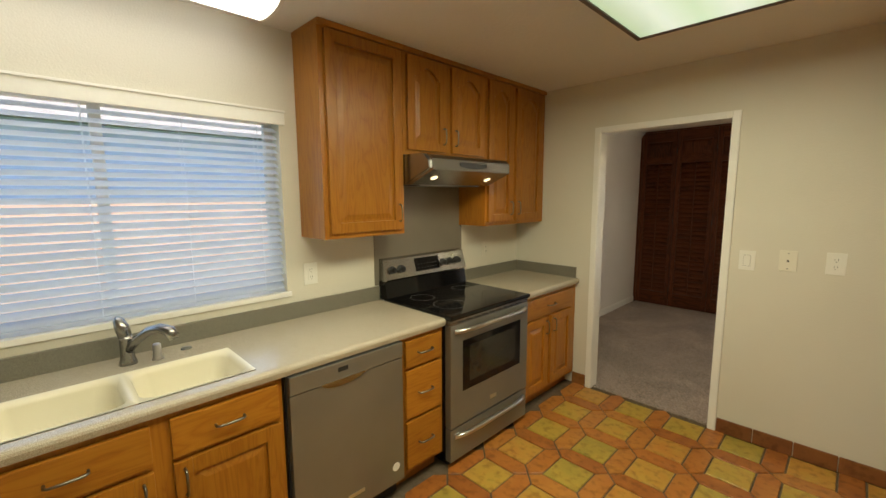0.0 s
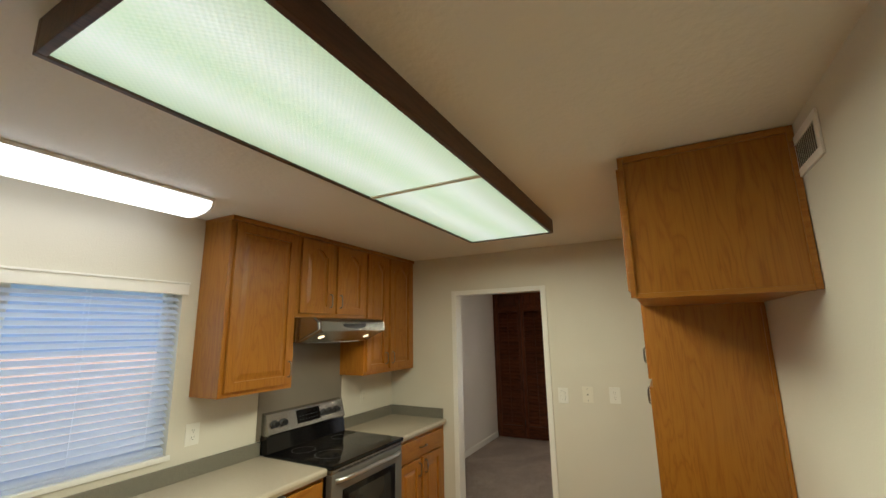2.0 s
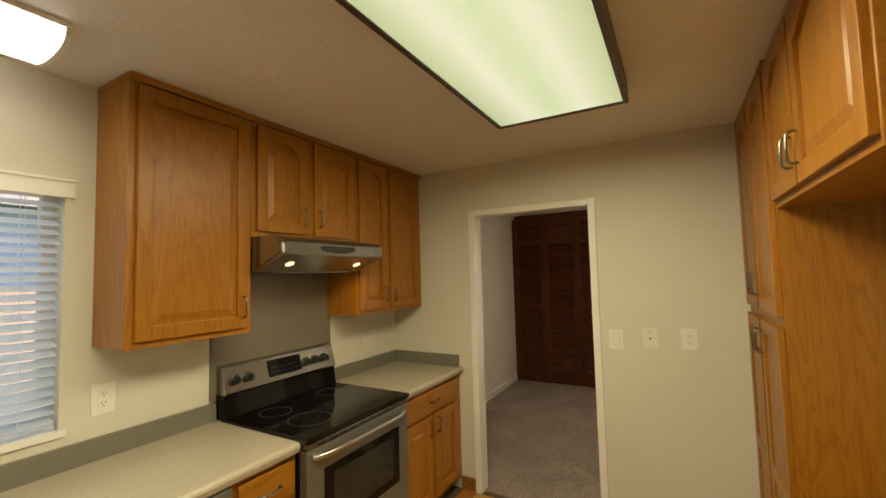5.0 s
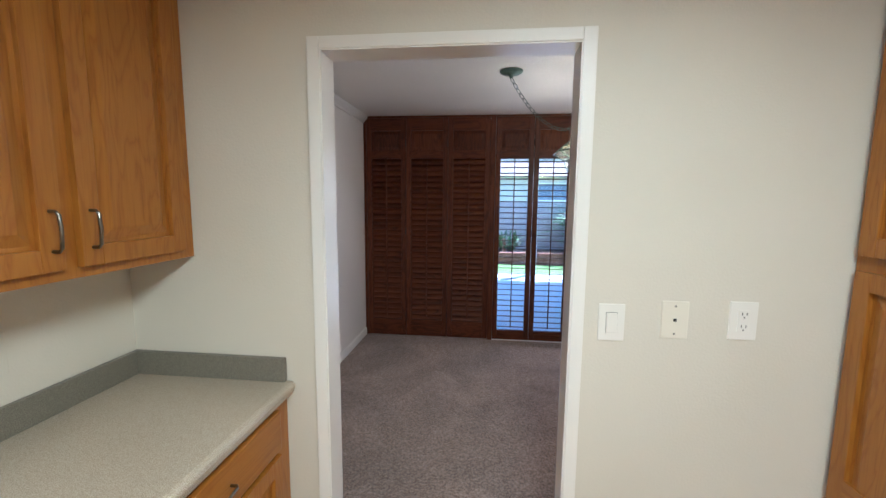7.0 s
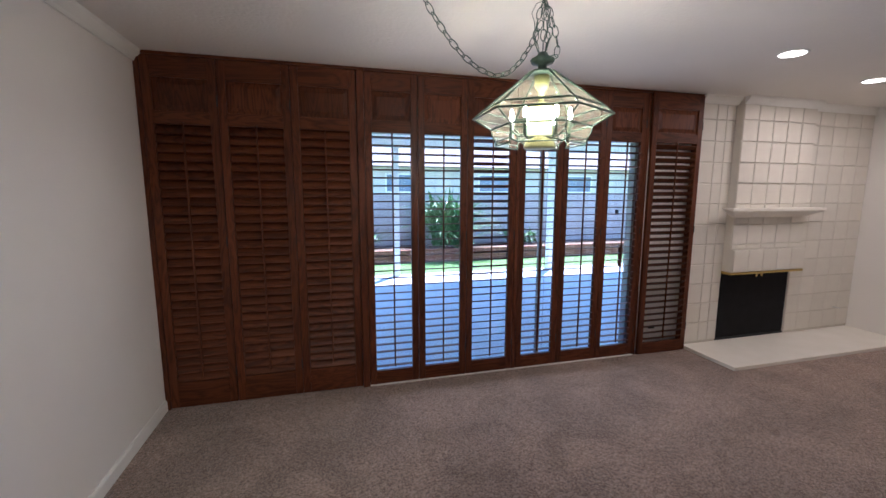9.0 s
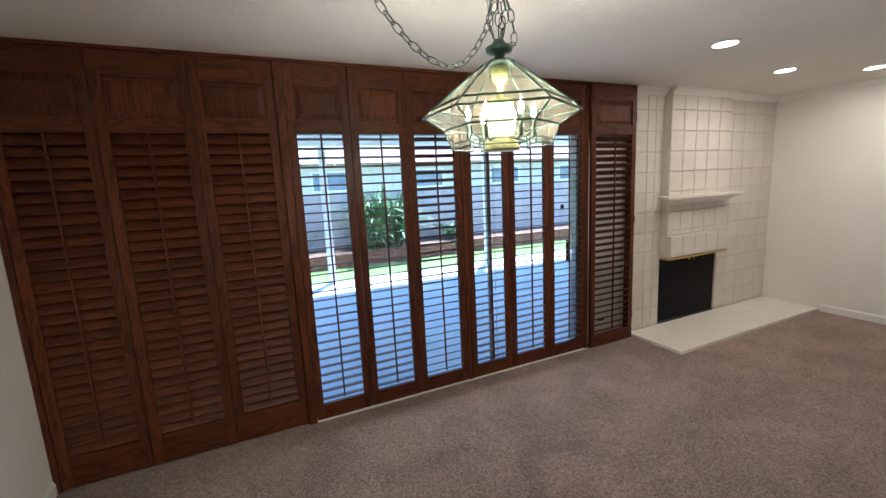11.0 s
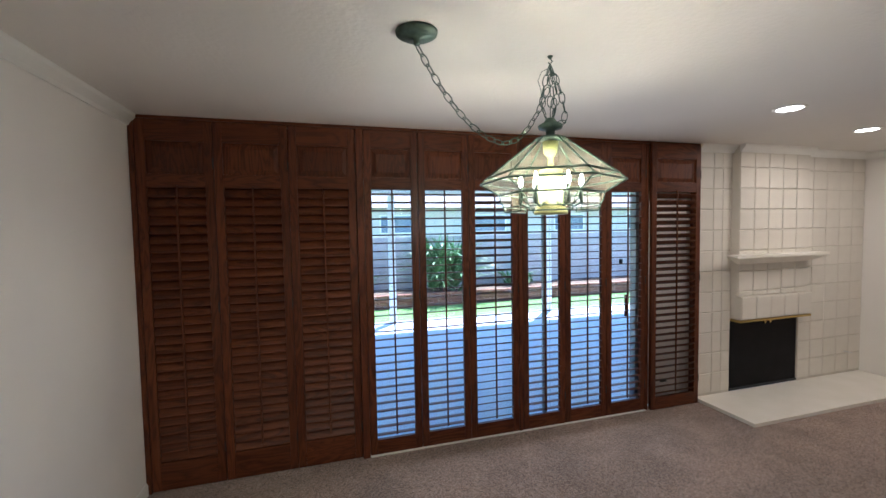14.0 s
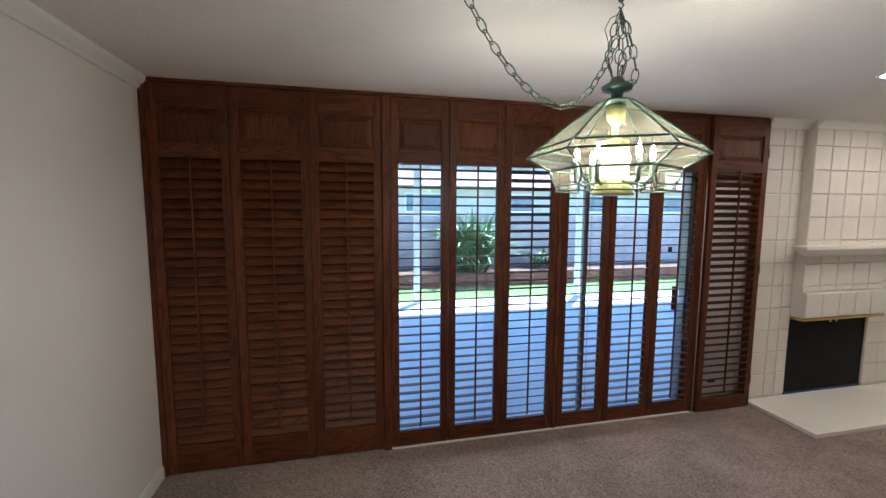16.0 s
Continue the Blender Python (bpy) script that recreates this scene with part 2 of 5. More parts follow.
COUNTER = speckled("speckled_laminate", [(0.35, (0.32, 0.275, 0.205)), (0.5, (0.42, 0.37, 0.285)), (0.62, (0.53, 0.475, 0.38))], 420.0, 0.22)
# same laminate as the worktop; the backsplash's shade is put into a darker colour
SPLASH = speckled("shaded_laminate", [(0.35, (0.14, 0.132, 0.102)), (0.5, (0.185, 0.175, 0.138)), (0.65, (0.235, 0.222, 0.178))], 420.0, 0.35)
PANEL = plain("taupe_wall_panel", (0.165, 0.145, 0.11), (0.19, 0.168, 0.13), 0.4, scale=3, fine=120, relief=0.04)
STEEL = plain("brushed_steel", (0.31, 0.31, 0.30), (0.38, 0.38, 0.37), 0.27, 1.0, scale=3, fine=200, relief=0.03)
STEELD = plain("dull_steel", (0.24, 0.24, 0.22), (0.30, 0.30, 0.275), 0.42, 0.75, scale=2, fine=200, relief=0.02)
CHROME = plain("polished_chrome", (0.60, 0.60, 0.60), (0.62, 0.62, 0.61), 0.28, 1.0, scale=4, fine=60, relief=0.01)
PULL = plain("satin_nickel_pull", (0.20, 0.19, 0.17), (0.26, 0.25, 0.22), 0.32, 1.0, scale=4, fine=60, relief=0.01)
BLACK = plain("black_enamel", (0.004, 0.004, 0.0045), (0.006, 0.006, 0.0065), 0.07, scale=4, fine=60, relief=0.01)
BLACK.node_tree.nodes["Principled BSDF"].inputs["Specular IOR Level"].default_value = 0.3
OVENGLASS = plain("smoked_oven_glass", (0.022, 0.021, 0.017), (0.035, 0.033, 0.027), 0.12, scale=4, fine=60, relief=0.01)
BLACKM = plain("black_plastic", (0.015, 0.015, 0.015), (0.022, 0.022, 0.022), 0.4, scale=4, fine=60, relief=0.03)
GREYP = plain("grey_marking", (0.08, 0.08, 0.08), (0.11, 0.11, 0.11), 0.4)
CREAM = plain("cream_sink_resin", (0.72, 0.67, 0.50), (0.77, 0.72, 0.56), 0.22, scale=2, fine=40, relief=0.01)
PLATE = plain("white_plastic", (0.78, 0.77, 0.70), (0.82, 0.81, 0.75), 0.35, scale=3, fine=40, relief=0.02)
ALMOND = plain("almond_plastic", (0.74, 0.71, 0.60), (0.78, 0.75, 0.64), 0.35, scale=3, fine=40, relief=0.02)
BLIND = plain("white_blind_slat", (0.78, 0.80, 0.82), (0.83, 0.85, 0.87), 0.4, scale=3, fine=30, relief=0.02)
bt = BLIND.node_tree
tr_, mix_ = bt.nodes.new("ShaderNodeBsdfTranslucent"), bt.nodes.new("ShaderNodeMixShader")
tr_.inputs["Color"].default_value, mix_.inputs[0].default_value = (0.84, 0.88, 0.96, 1), 0.72
bt.links.new(bt.nodes["Principled BSDF"].outputs[0], mix_.inputs[1])
bt.links.new(tr_.outputs[0], mix_.inputs[2])
bt.links.new(mix_.outputs[0], bt.nodes["Material Output"].inputs["Surface"])
TILE = tile_mat("rust_clay_tile", RUST)
SQTILE = tile_mat("straw_clay_tile", STRAW)
GROUT = plain("dark_grout", (0.09, 0.065, 0.04), (0.15, 0.11, 0.07), 0.9, scale=20, fine=200, relief=0.3)
CARPET = carpet_mat()
BLOCK = plain("painted_block", (0.65, 0.61, 0.53), (0.70, 0.66, 0.58), 0.5, scale=7, fine=70, relief=0.25, vary=0.03)
MORTAR = plain("painted_mortar", (0.55, 0.51, 0.43), (0.62, 0.58, 0.50), 0.8, scale=9, fine=120, relief=0.3)
HEARTH = plain("painted_hearth", (0.76, 0.72, 0.63), (0.81, 0.77, 0.69), 0.4, scale=5, fine=60, relief=0.1)
BRASS = plain("brass", (0.55, 0.40, 0.12), (0.62, 0.46, 0.16), 0.25, 1.0)
VERD = plain("verdigris_metal", (0.05, 0.085, 0.065), (0.10, 0.155, 0.125), 0.45, 0.3, scale=40, fine=120, relief=0.1)
SOOT = plain("sooty_black_screen", (0.008, 0.008, 0.009), (0.013, 0.013, 0.014), 0.55, scale=8, fine=200, relief=0.1)
SOOT.node_tree.nodes["Principled BSDF"].inputs["Specular IOR Level"].default_value = 0.1
# grey patio concrete; the blue of skylit shade is mixed into its colour
CONCRETE = plain("blue_shade_concrete", (0.38, 0.44, 0.52), (0.44, 0.50, 0.58), 0.85, scale=1.5, fine=60, relief=0.2)
LAWN = plain("lawn_grass", (0.07, 0.14, 0.03), (0.11, 0.20, 0.05), 0.9, scale=12, fine=180, relief=0.8)
BRICK = plain("red_brick", (0.24, 0.10, 0.07), (0.34, 0.16, 0.11), 0.85, scale=8, fine=90, relief=0.3, vary=0.2)
FENCE = plain("grey_block_fence", (0.36, 0.33, 0.31), (0.44, 0.40, 0.38), 0.85, scale=3, fine=60, relief=0.3, vary=0.06)
STUCCO = plain("neighbour_stucco", (0.60, 0.56, 0.50), (0.66, 0.62, 0.56), 0.85, scale=3, fine=60, relief=0.3)
ROOF = plain("brown_shingle", (0.14, 0.12, 0.11), (0.2, 0.17, 0.15), 0.85, scale=6, fine=30, relief=0.4)
LEAF = plain("strap_leaf", (0.07, 0.15, 0.05), (0.12, 0.22, 0.08), 0.45, scale=9, fine=40, relief=0.1, vary=0.3)
GLASS = glass_mat("window_glass")
LAMPGLASS = pane_mat()
DIFFUSER = diffuser_mat()
WRAP = glow("wrap_lens", (1.0, 0.97, 0.92), 0.8)
BULB = glow("lit_bulb", (1.0, 0.80, 0.52), 125.0)
CANGLOW = glow("recessed_lens", (1.0, 0.86, 0.66), 2.5)
HOODGLOW = glow("hood_lamp_lens", (1.0, 0.74, 0.40), 0.65)
CANDLE = plain("pale_candle_sleeve", (0.36, 0.37, 0.15), (0.42, 0.42, 0.19), 0.5)


# ---------------------------------------------------------------- mesh helpers
def box(bm, x0, x1, y0, y1, z0, z1, bev=0.0):
    got = bmesh.ops.create_cube(bm, size=1.0, matrix=Matrix.LocRotScale(((x0 + x1) / 2, (y0 + y1) / 2, (z0 + z1) / 2), None, (abs(x1 - x0), abs(y1 - y0), abs(z1 - z0))))
    if bev:
        edges = {e for v in got["verts"] for e in v.link_edges}
        bmesh.ops.bevel(bm, geom=list(edges), offset=bev, segments=2, affect='EDGES', profile=0.7)


def prism(bm, pts, axis, a, b):
    """A polygon of 2D points (the two other axes in order), drawn from a to b along an axis."""
    def place(p, d):
        v = list(p)
        v.insert(axis, d)
        return v
    low, high = [bm.verts.new(place(p, a)) for p in pts], [bm.verts.new(place(p, b)) for p in pts]
    bm.faces.new(low)
    bm.faces.new(high)
    n = len(pts)
    for i in range(n):
        bm.faces.new((low[i], low[(i + 1) % n], high[(i + 1) % n], high[i]))


def tube(bm, pts, r, seg=8, closed=False):
    """A round bar along points."""
    pts = [Vector(p) for p in pts]
    n, rings = len(pts), []
    for i, p in enumerate(pts):
        a = pts[(i - 1) % n] if closed or i else p
        b = pts[(i + 1) % n] if closed or i < n - 1 else p
        d = (b - a).normalized()
        side = d.cross(Vector((0.13, 0.31, 0.94)))
        side = side.normalized() if side.length > 0.05 else d.cross(Vector((1, 0, 0))).normalized()
        up = side.cross(d)
        rr = r[i] if isinstance(r, (list, tuple)) else r
        rings.append([bm.verts.new(p + rr * (math.cos(2 * math.pi * k / seg) * side + math.sin(2 * math.pi * k / seg) * up)) for k in range(seg)])
    for i in range(n if closed else n - 1):
        a, b = rings[i], rings[(i + 1) % n]
        for k in range(seg):
            bm.faces.new((a[k], a[(k + 1) % seg], b[(k + 1) % seg], b[k]))
    if not closed:
        bm.faces.new(rings[0])
        bm.faces.new(rings[-1])


def lathe(bm, cx, cy, prof, seg=32, axis=2):
    """Rings of (radius, height) round an upright line, or along another axis."""
    rings = []
    for r, h in prof:
        ring = []
        for k in range(seg):
            c, s = r * math.cos(2 * math.pi * k / seg), r * math.sin(2 * math.pi * k / seg)
            ring.append(bm.verts.new((cx + c, cy + s, h) if axis == 2 else (h, cx + c, cy + s) if axis == 0 else (cx + c, h, cy + s)))
        rings.append(ring)
    for a, b in zip(rings, rings[1:]):
        for k in range(seg):
            bm.faces.new((a[k], a[(k + 1) % seg], b[(k + 1) % seg], b[k]))
    bm.faces.new(rings[0])
    bm.faces.new(rings[-1])


def root_of(ob):
    while ob.parent:
        ob = ob.parent
    return ob


def finish(bm, name, material, smooth=False):
    bmesh.ops.recalc_face_normals(bm, faces=bm.faces)
    me = bpy.data.meshes.new(name)
    bm.to_mesh(me)
    bm.free()
    me.materials.append(material)
    if smooth:
        for p in me.polygons:
            p.use_smooth = True
    return me


def part(name, bm, material, parent=None, label="", smooth=False):
    """One mesh object, in world places, under a thing or a part."""
    if parent:
        bmesh.ops.translate(bm, verts=bm.verts, vec=-root_of(parent).location)
    ob = new(name, finish(bm, name, material, smooth))
    ob.parent = parent
    return tagged(ob, label)


def thing(name, base, label, category, group="", kind=""):
    ob = new(name)
    ob.location, ob.empty_display_size = base, 0.05
    return tagged(ob, label, category, group, kind)


def solid(name, boxes, material, label="", category="", kind="structure", bev=0.0):
    bm = bmesh.new()
    for b in boxes:
        box(bm, *b, bev)
    ob = new(name, finish(bm, name, material))
    return tagged(ob, label, category, "", kind)


def one(bm_fill, *args, **kw):
    bm = bmesh.new()
    bm_fill(bm, *args, **kw)
    return bm


# local frames: u along the wall, n out of it, z up
def left_wall(u, n, z):
    return (n, u, z)


def right_wall(u, n, z):
    return (-n, u, z)


def remap(bm, fn):
    for v in bm.verts:
        v.co = fn(*v.co)
    return bm


def pull(fn, u, n, z, upright=True, span=0.096):
    """A bent-bar pull that stands off a face at n."""
    h, pts = span / 2, []
    prof = [(-h, 0), (-h, 0.018), (-h + 0.008, 0.026), (0, 0.029), (h - 0.008, 0.026), (h, 0.018), (h, 0)]
    for s, d in prof:
        pts.append(fn(u, n + d, z + s) if upright else fn(u + s, n + d, z))
    bm = bmesh.new()
    tube(bm, pts, 0.0045, 8)
    return bm


def door_bm(fn, u0, u1, n, z0, z1, arch=False, rail=0.055, t=0.02):
    """A frame-and-panel door with a raised field, the top rail arched where asked."""
    bm = bmesh.new()
    box(bm, u0, u0 + rail, n, n + t, z0, z1, 0.003)
    box(bm, u1 - rail, u1, n, n + t, z0, z1, 0.003)
    box(bm, u0 + rail, u1 - rail, n, n + t, z0, z0 + rail, 0.003)
    a, b = u0 + rail, u1 - rail
    rise = min(0.055, (b - a) * 0.28) if arch else 0.0
    low = z1 - rail - rise

    def crown(x):
        s = (2 * (x - a) / (b - a) - 1)
        return low + rise * math.cos(min(1.0, abs(s) / 0.8) * math.pi / 2) ** 0.8 if arch else low
    steps = 14 if arch else 1
    edge = [(a + (b - a) * i / steps, crown(a + (b - a) * i / steps)) for i in range(steps + 1)]
    prism(bm, edge + [(b, z1), (a, z1)], 1, n, n + t)
    box(bm, a, b, n, n + 0.007, z0 + rail, z1 - rail - 0.001)
    # the raised field, with a sloped margin
    g = 0.012
    cx, k = (a + b) / 2, 0.028

    def shrunk(d):
        f_ = (b - a - 2 * d) / (b - a)
        return [(a + d, z0 + rail + d), (b - d, z0 + rail + d)] + [(cx + (x - cx) * f_, z - d) for x, z in reversed(edge)]
    outer, inner = shrunk(g), shrunk(g + k)
    lo = [bm.verts.new((x, n + 0.007, z)) for x, z in outer]
    hi = [bm.verts.new((x, n + 0.015, z)) for x, z in inner]
    for i in range(len(lo)):
        j = (i + 1) % len(lo)
        bm.faces.new((lo[i], lo[j], hi[j], hi[i]))
    bm.faces.new(hi)
    bm.faces.new(lo)
    bmesh.ops.remove_doubles(bm, verts=bm.verts, dist=0.00001)
    return remap(bm, fn)


def drawer_bm(fn, u0, u1, n, z0, z1, t=0.02):
    bm = bmesh.new()
    box(bm, u0, u1, n, n + t, z0, z1, 0.006)
    return remap(bm, fn)


# ---------------------------------------------------------------- setting
RX = 0.74                                  # kitchen: wall behind the tall cabinets
BACK = -2.2
WIN = (-0.50, 1.06, 1.045, 1.985)           # window opening: y, y, z, z
DOOR = (-1.512, -0.666, 2.042)

solid("wall_window", [(KX - 0.16, KX, BACK, WIN[0], 0, 2.6), (KX - 0.16, KX, WIN[1], 3.33, 0, 2.6),
                      (KX - 0.16, KX, WIN[0], WIN[1], 0, WIN[2]), (KX - 0.16, KX, WIN[0], WIN[1], WIN[3], 2.6)], WALL, "cream painted kitchen wall round a window", "wall")
solid("wall_door", [(KX, DOOR[0], KY, KY + 0.06, 0, 2.6), (DOOR[1], 4.7, KY, KY + 0.06, 0, 2.6), (DOOR[0], DOOR[1], KY, KY + 0.06, DOOR[2], 2.6)],
      WALL, "cream painted wall with an open doorway", "wall")
solid("wall_door_living_side", [(LX - 0.1, DOOR[0], KY + 0.06, KY + 0.10, 0, 2.6), (DOOR[1], 4.7, KY + 0.06, KY + 0.10, 0, 2.6), (DOOR[0], DOOR[1], KY + 0.06, KY + 0.10, DOOR[2], 2.6)],
      LWALL, "pale painted living room wall round a doorway", "wall")
solid("wall_right", [(RX, RX + 0.12, BACK, KY, 0, 2.6)], WALL, "cream painted kitchen wall beside the cabinets", "wall")
solid("wall_back", [(KX - 0.16, RX + 0.12, BACK - 0.12, BACK, 0, 2.6)], WALL, "cream painted wall closing the kitchen", "wall")
solid("wall_living_left", [(LX - 0.12, LX, KY + 0.10, SY + 0.17, 0, 2.6)], LWALL, "pale painted living room wall", "wall")
solid("wall_living_right", [(LRX, LRX + 0.12, KY + 0.10, SY + 0.17, 0, 2.6)], LWALL, "pale painted living room end wall", "wall")
solid("ceiling_kitchen", [(KX, RX, BACK, KY, KC, KC + 0.1)], CEIL, "off-white textured kitchen ceiling", "ceiling")
solid("ceiling_living", [(LX, LRX, KY + 0.10, SY + 0.17, LC, LC + 0.1)], CEIL, "off-white textured living room ceiling", "ceiling")
solid("floor_carpet", [(LX, LRX, KY + 0.035, SY + 0.04, -0.04, 0.004)], CARPET, "mottled taupe cut-pile carpet", "carpet")
floor_k = solid("floor_kitchen", [(KX, RX, BACK, KY + 0.035, -0.06, -0.004)], GROUT, "terracotta tile floor with dark grout", "floor")
solid("roof_slab", [(LX - 0.3, LRX + 0.3, BACK - 0.3, SY + 0.3, 2.62, 2.8)], ROOF, "flat house roof above the rooms", "roof")
solid("wall_shutter", [(LX, -0.92, SY + 0.06, SY + 0.17, 0, 2.6), (2.16, LRX, SY + 0.06, SY + 0.17, 0, 2.6), (-0.92, 2.16, SY + 0.06, SY + 0.17, 2.05, 2.6)],
      LWALL, "pale wall round the sliding glass door", "wall")

# doorway casing, both sides, and jambs
bm = bmesh.new()
y0, y1 = KY - 0.016, KY
box(bm, DOOR[0] - 0.034, DOOR[0] + 0.008, y0, y1, 0, DOOR[2] + 0.031, 0.004)
box(bm, DOOR[1] - 0.008, DOOR[1] + 0.034, y0, y1, 0, DOOR[2] + 0.031, 0.004)
box(bm, DOOR[0] + 0.008, DOOR[1] - 0.008, y0 + 0.001, y1 + 0.001, DOOR[2] - 0.008, DOOR[2] + 0.031, 0.004)
box(bm, DOOR[0] - 0.001, DOOR[0] + 0.012, KY - 0.01, KY + 0.102, 0, DOOR[2])
box(bm, DOOR[1] - 0.012, DOOR[1] + 0.001, KY - 0.01, KY + 0.102, 0, DOOR[2])
box(bm, DOOR[0] + 0.012, DOOR[1] - 0.012, KY - 0.01, KY + 0.102, DOOR[2] - 0.012, DOOR[2] + 0.001)
tagged(part("trim_doorway", bm, TRIM), "white painted casing round an open doorway", "door trim", "", "structure")

# living room crown moulding and baseboards
CROWN = [(0, 0), (0.012, 0), (0.02, 0.018), (0.05, 0.05), (0.055, 0.07), (0, 0.07)]
bm = bmesh.new()
prism(bm, [(LX + d, LC - 0.07 + h) for d, h in CROWN], 1, KY + 0.10, SY - 0.03)
tagged(part("trim_crown_left", bm, TRIM), "white crown moulding along the ceiling", "crown moulding", "", "structure")
bm = bmesh.new()
prism(bm, [(LRX - d, LC - 0.07 + h) for d, h in CROWN], 1, KY + 0.10, SY - 0.02)
tagged(part("trim_crown_right", bm, TRIM), "white crown moulding along the ceiling", "crown moulding", "", "structure")
BASE = [(0, 0), (0.014, 0), (0.014, 0.07), (0.007, 0.085), (0, 0.085)]
bm = bmesh.new()
prism(bm, [(LX + d, h) for d, h in BASE], 1, KY + 0.10, SY - 0.04)
tagged(part("baseboard_left", bm, TRIM), "white painted baseboard above carpet", "baseboard", "", "structure")
bm = bmesh.new()
prism(bm, [(LRX - d, h) for d, h in BASE], 1, KY + 0.10, 5.75)
tagged(part("baseboard_right", bm, TRIM), "white painted baseboard above carpet", "baseboard", "", "structure")


# ---------------------------------------------------------------- kitchen: window and blind
win = thing("window_1", (KX - 0.1, 0.28, WIN[2]), "white framed sliding window over the sink", "window", "", "structure")
bm = bmesh.new()
f = 0.04
for a in ((WIN[0], WIN[0] + f, WIN[2], WIN[3]), (WIN[1] - f, WIN[1], WIN[2], WIN[3]), (0.31, 0.35, WIN[2], WIN[3]), (WIN[0] + f, 0.31, WIN[2], WIN[2] + f), (0.35, WIN[1] - f, WIN[2], WIN[2] + f), (WIN[0] + f, 0.31, WIN[3] - f, WIN[3]), (0.35, WIN[1] - f, WIN[3] - f, WIN[3])):
    box(bm, KX - 0.13, KX - 0.09, *a, 0.003)
part("window_frame", bm, TRIM, win)
bm = bmesh.new()
box(bm, KX - 0.085, KX + 0.012, WIN[0] - 0.02, WIN[1] + 0.02, WIN[2] - 0.022, WIN[2] + 0.004, 0.003)
part("window_sill", bm, TRIM, win)
for a, b in ((WIN[0] + f, 0.31), (0.35, WIN[1] - f)):
    pane = part("pane", one(box, KX - 0.112, KX - 0.108, a, b, WIN[2] + f, WIN[3] - f), GLASS, win)
    pane.visible_shadow = False

blind = thing("window_blind", (KX, 0.28, WIN[2]), "white horizontal slat blind hung in the window, slats open", "blind")
bm = bmesh.new()
box(bm, KX - 0.004, KX + 0.014, WIN[0] - 0.02, WIN[1] + 0.028, WIN[3] - 0.05, WIN[3] + 0.022, 0.004)
box(bm, KX - 0.004, KX + 0.02, WIN[0] - 0.022, WIN[1] + 0.03, WIN[3] + 0.012, WIN[3] + 0.024, 0.003)
part("valance", bm, TRIM, blind)
SL, TILT_S = 24, radians(27)
slat = bmesh.new()
ys = (WIN[0] + 0.008, WIN[1] - 0.008)
pts = []
for i in range(7):
    s = -0.025 + 0.05 * i / 6
    pts.append((s * math.cos(TILT_S), -s * math.sin(TILT_S) + 0.003 * (1 - (s / 0.025) ** 2)))
prism(slat, pts + [(x, z - 0.0025) for x, z in reversed(pts)], 1, *ys)
slat_me = finish(slat, "slat", BLIND)
for i in range(SL):
    ob = new("slat", slat_me)
    ob.parent = blind
    ob.location = Vector((KX - 0.035, 0, WIN[2] + 0.045 + (WIN[3] - WIN[2] - 0.12) * i / (SL - 1))) - blind.location
part("bottom_rail", one(box, KX - 0.058, KX - 0.012, *ys, WIN[2] + 0.008, WIN[2] + 0.026, 0.004), BLIND, blind)
for y in (-0.35, 0.28, 0.62, 0.95):
    bm = bmesh.new()
    for x in (KX - 0.062, KX - 0.008):
        tube(bm, [(x, y, WIN[2] + 0.02), (x, y, WIN[3] - 0.05)], 0.0013, 5)
    part("ladder_cord", bm, BLIND, blind)
bm = bmesh.new()
tube(bm, [(KX + 0.004, 0.98, WIN[3] - 0.07), (KX + 0.004, 0.985, WIN[3] - 0.2), (KX + 0.004, 0.978, WIN[3] - 0.24)], 0.002, 5)
part("pull_cord", bm, BLIND, blind)


# ---------------------------------------------------------------- kitchen: cabinets on the window wall
FB = -1.662            # base cabinet faces
def base_cabinet(u0, u1, drawers, doors, label, side=None):
    """drawers: (u0, u1, z0, z1); doors: (u0, u1, z0, z1, which end the pull is at)."""
    cab = thing("base_cabinet", ((KX + FB) / 2, (u0 + u1) / 2, 0), label, "cabinet", "kitchen base cabinets")
    bm = bmesh.new()
    if u0 > -0.6 and u1 < 0.8:
        box(bm, KX + 0.003, FB - 0.001, u0, u1, 0.1, 0.69)
        box(bm, FB - 0.03, FB - 0.001, u0, u1, 0.69, 0.855)
    else:
        box(bm, KX + 0.003, FB - 0.001, u0, u1, 0.1, 0.855)
    box(bm, KX + 0.003, FB - 0.07, u0, u1, 0.0, 0.1)
    part("body", bm, OAK, cab)
    for a, b, z0, z1 in drawers:
        d = part("drawer", drawer_bm(left_wall, a, b, FB, z0, z1), OAKH, cab)
        part("handle", pull(left_wall, (a + b) / 2, FB + 0.019, (z0 + z1) / 2, False), PULL, d, "satin nickel bar pull", True)
    for a, b, z0, z1, end in doors:
        d = part("door", door_bm(left_wall, a, b, FB, z0, z1), OAK, cab)
        part("handle", pull(left_wall, b - 0.03 if end > 0 else a + 0.03, FB + 0.019, z1 - 0.075), PULL, d, "satin nickel bar pull", True)
    return cab


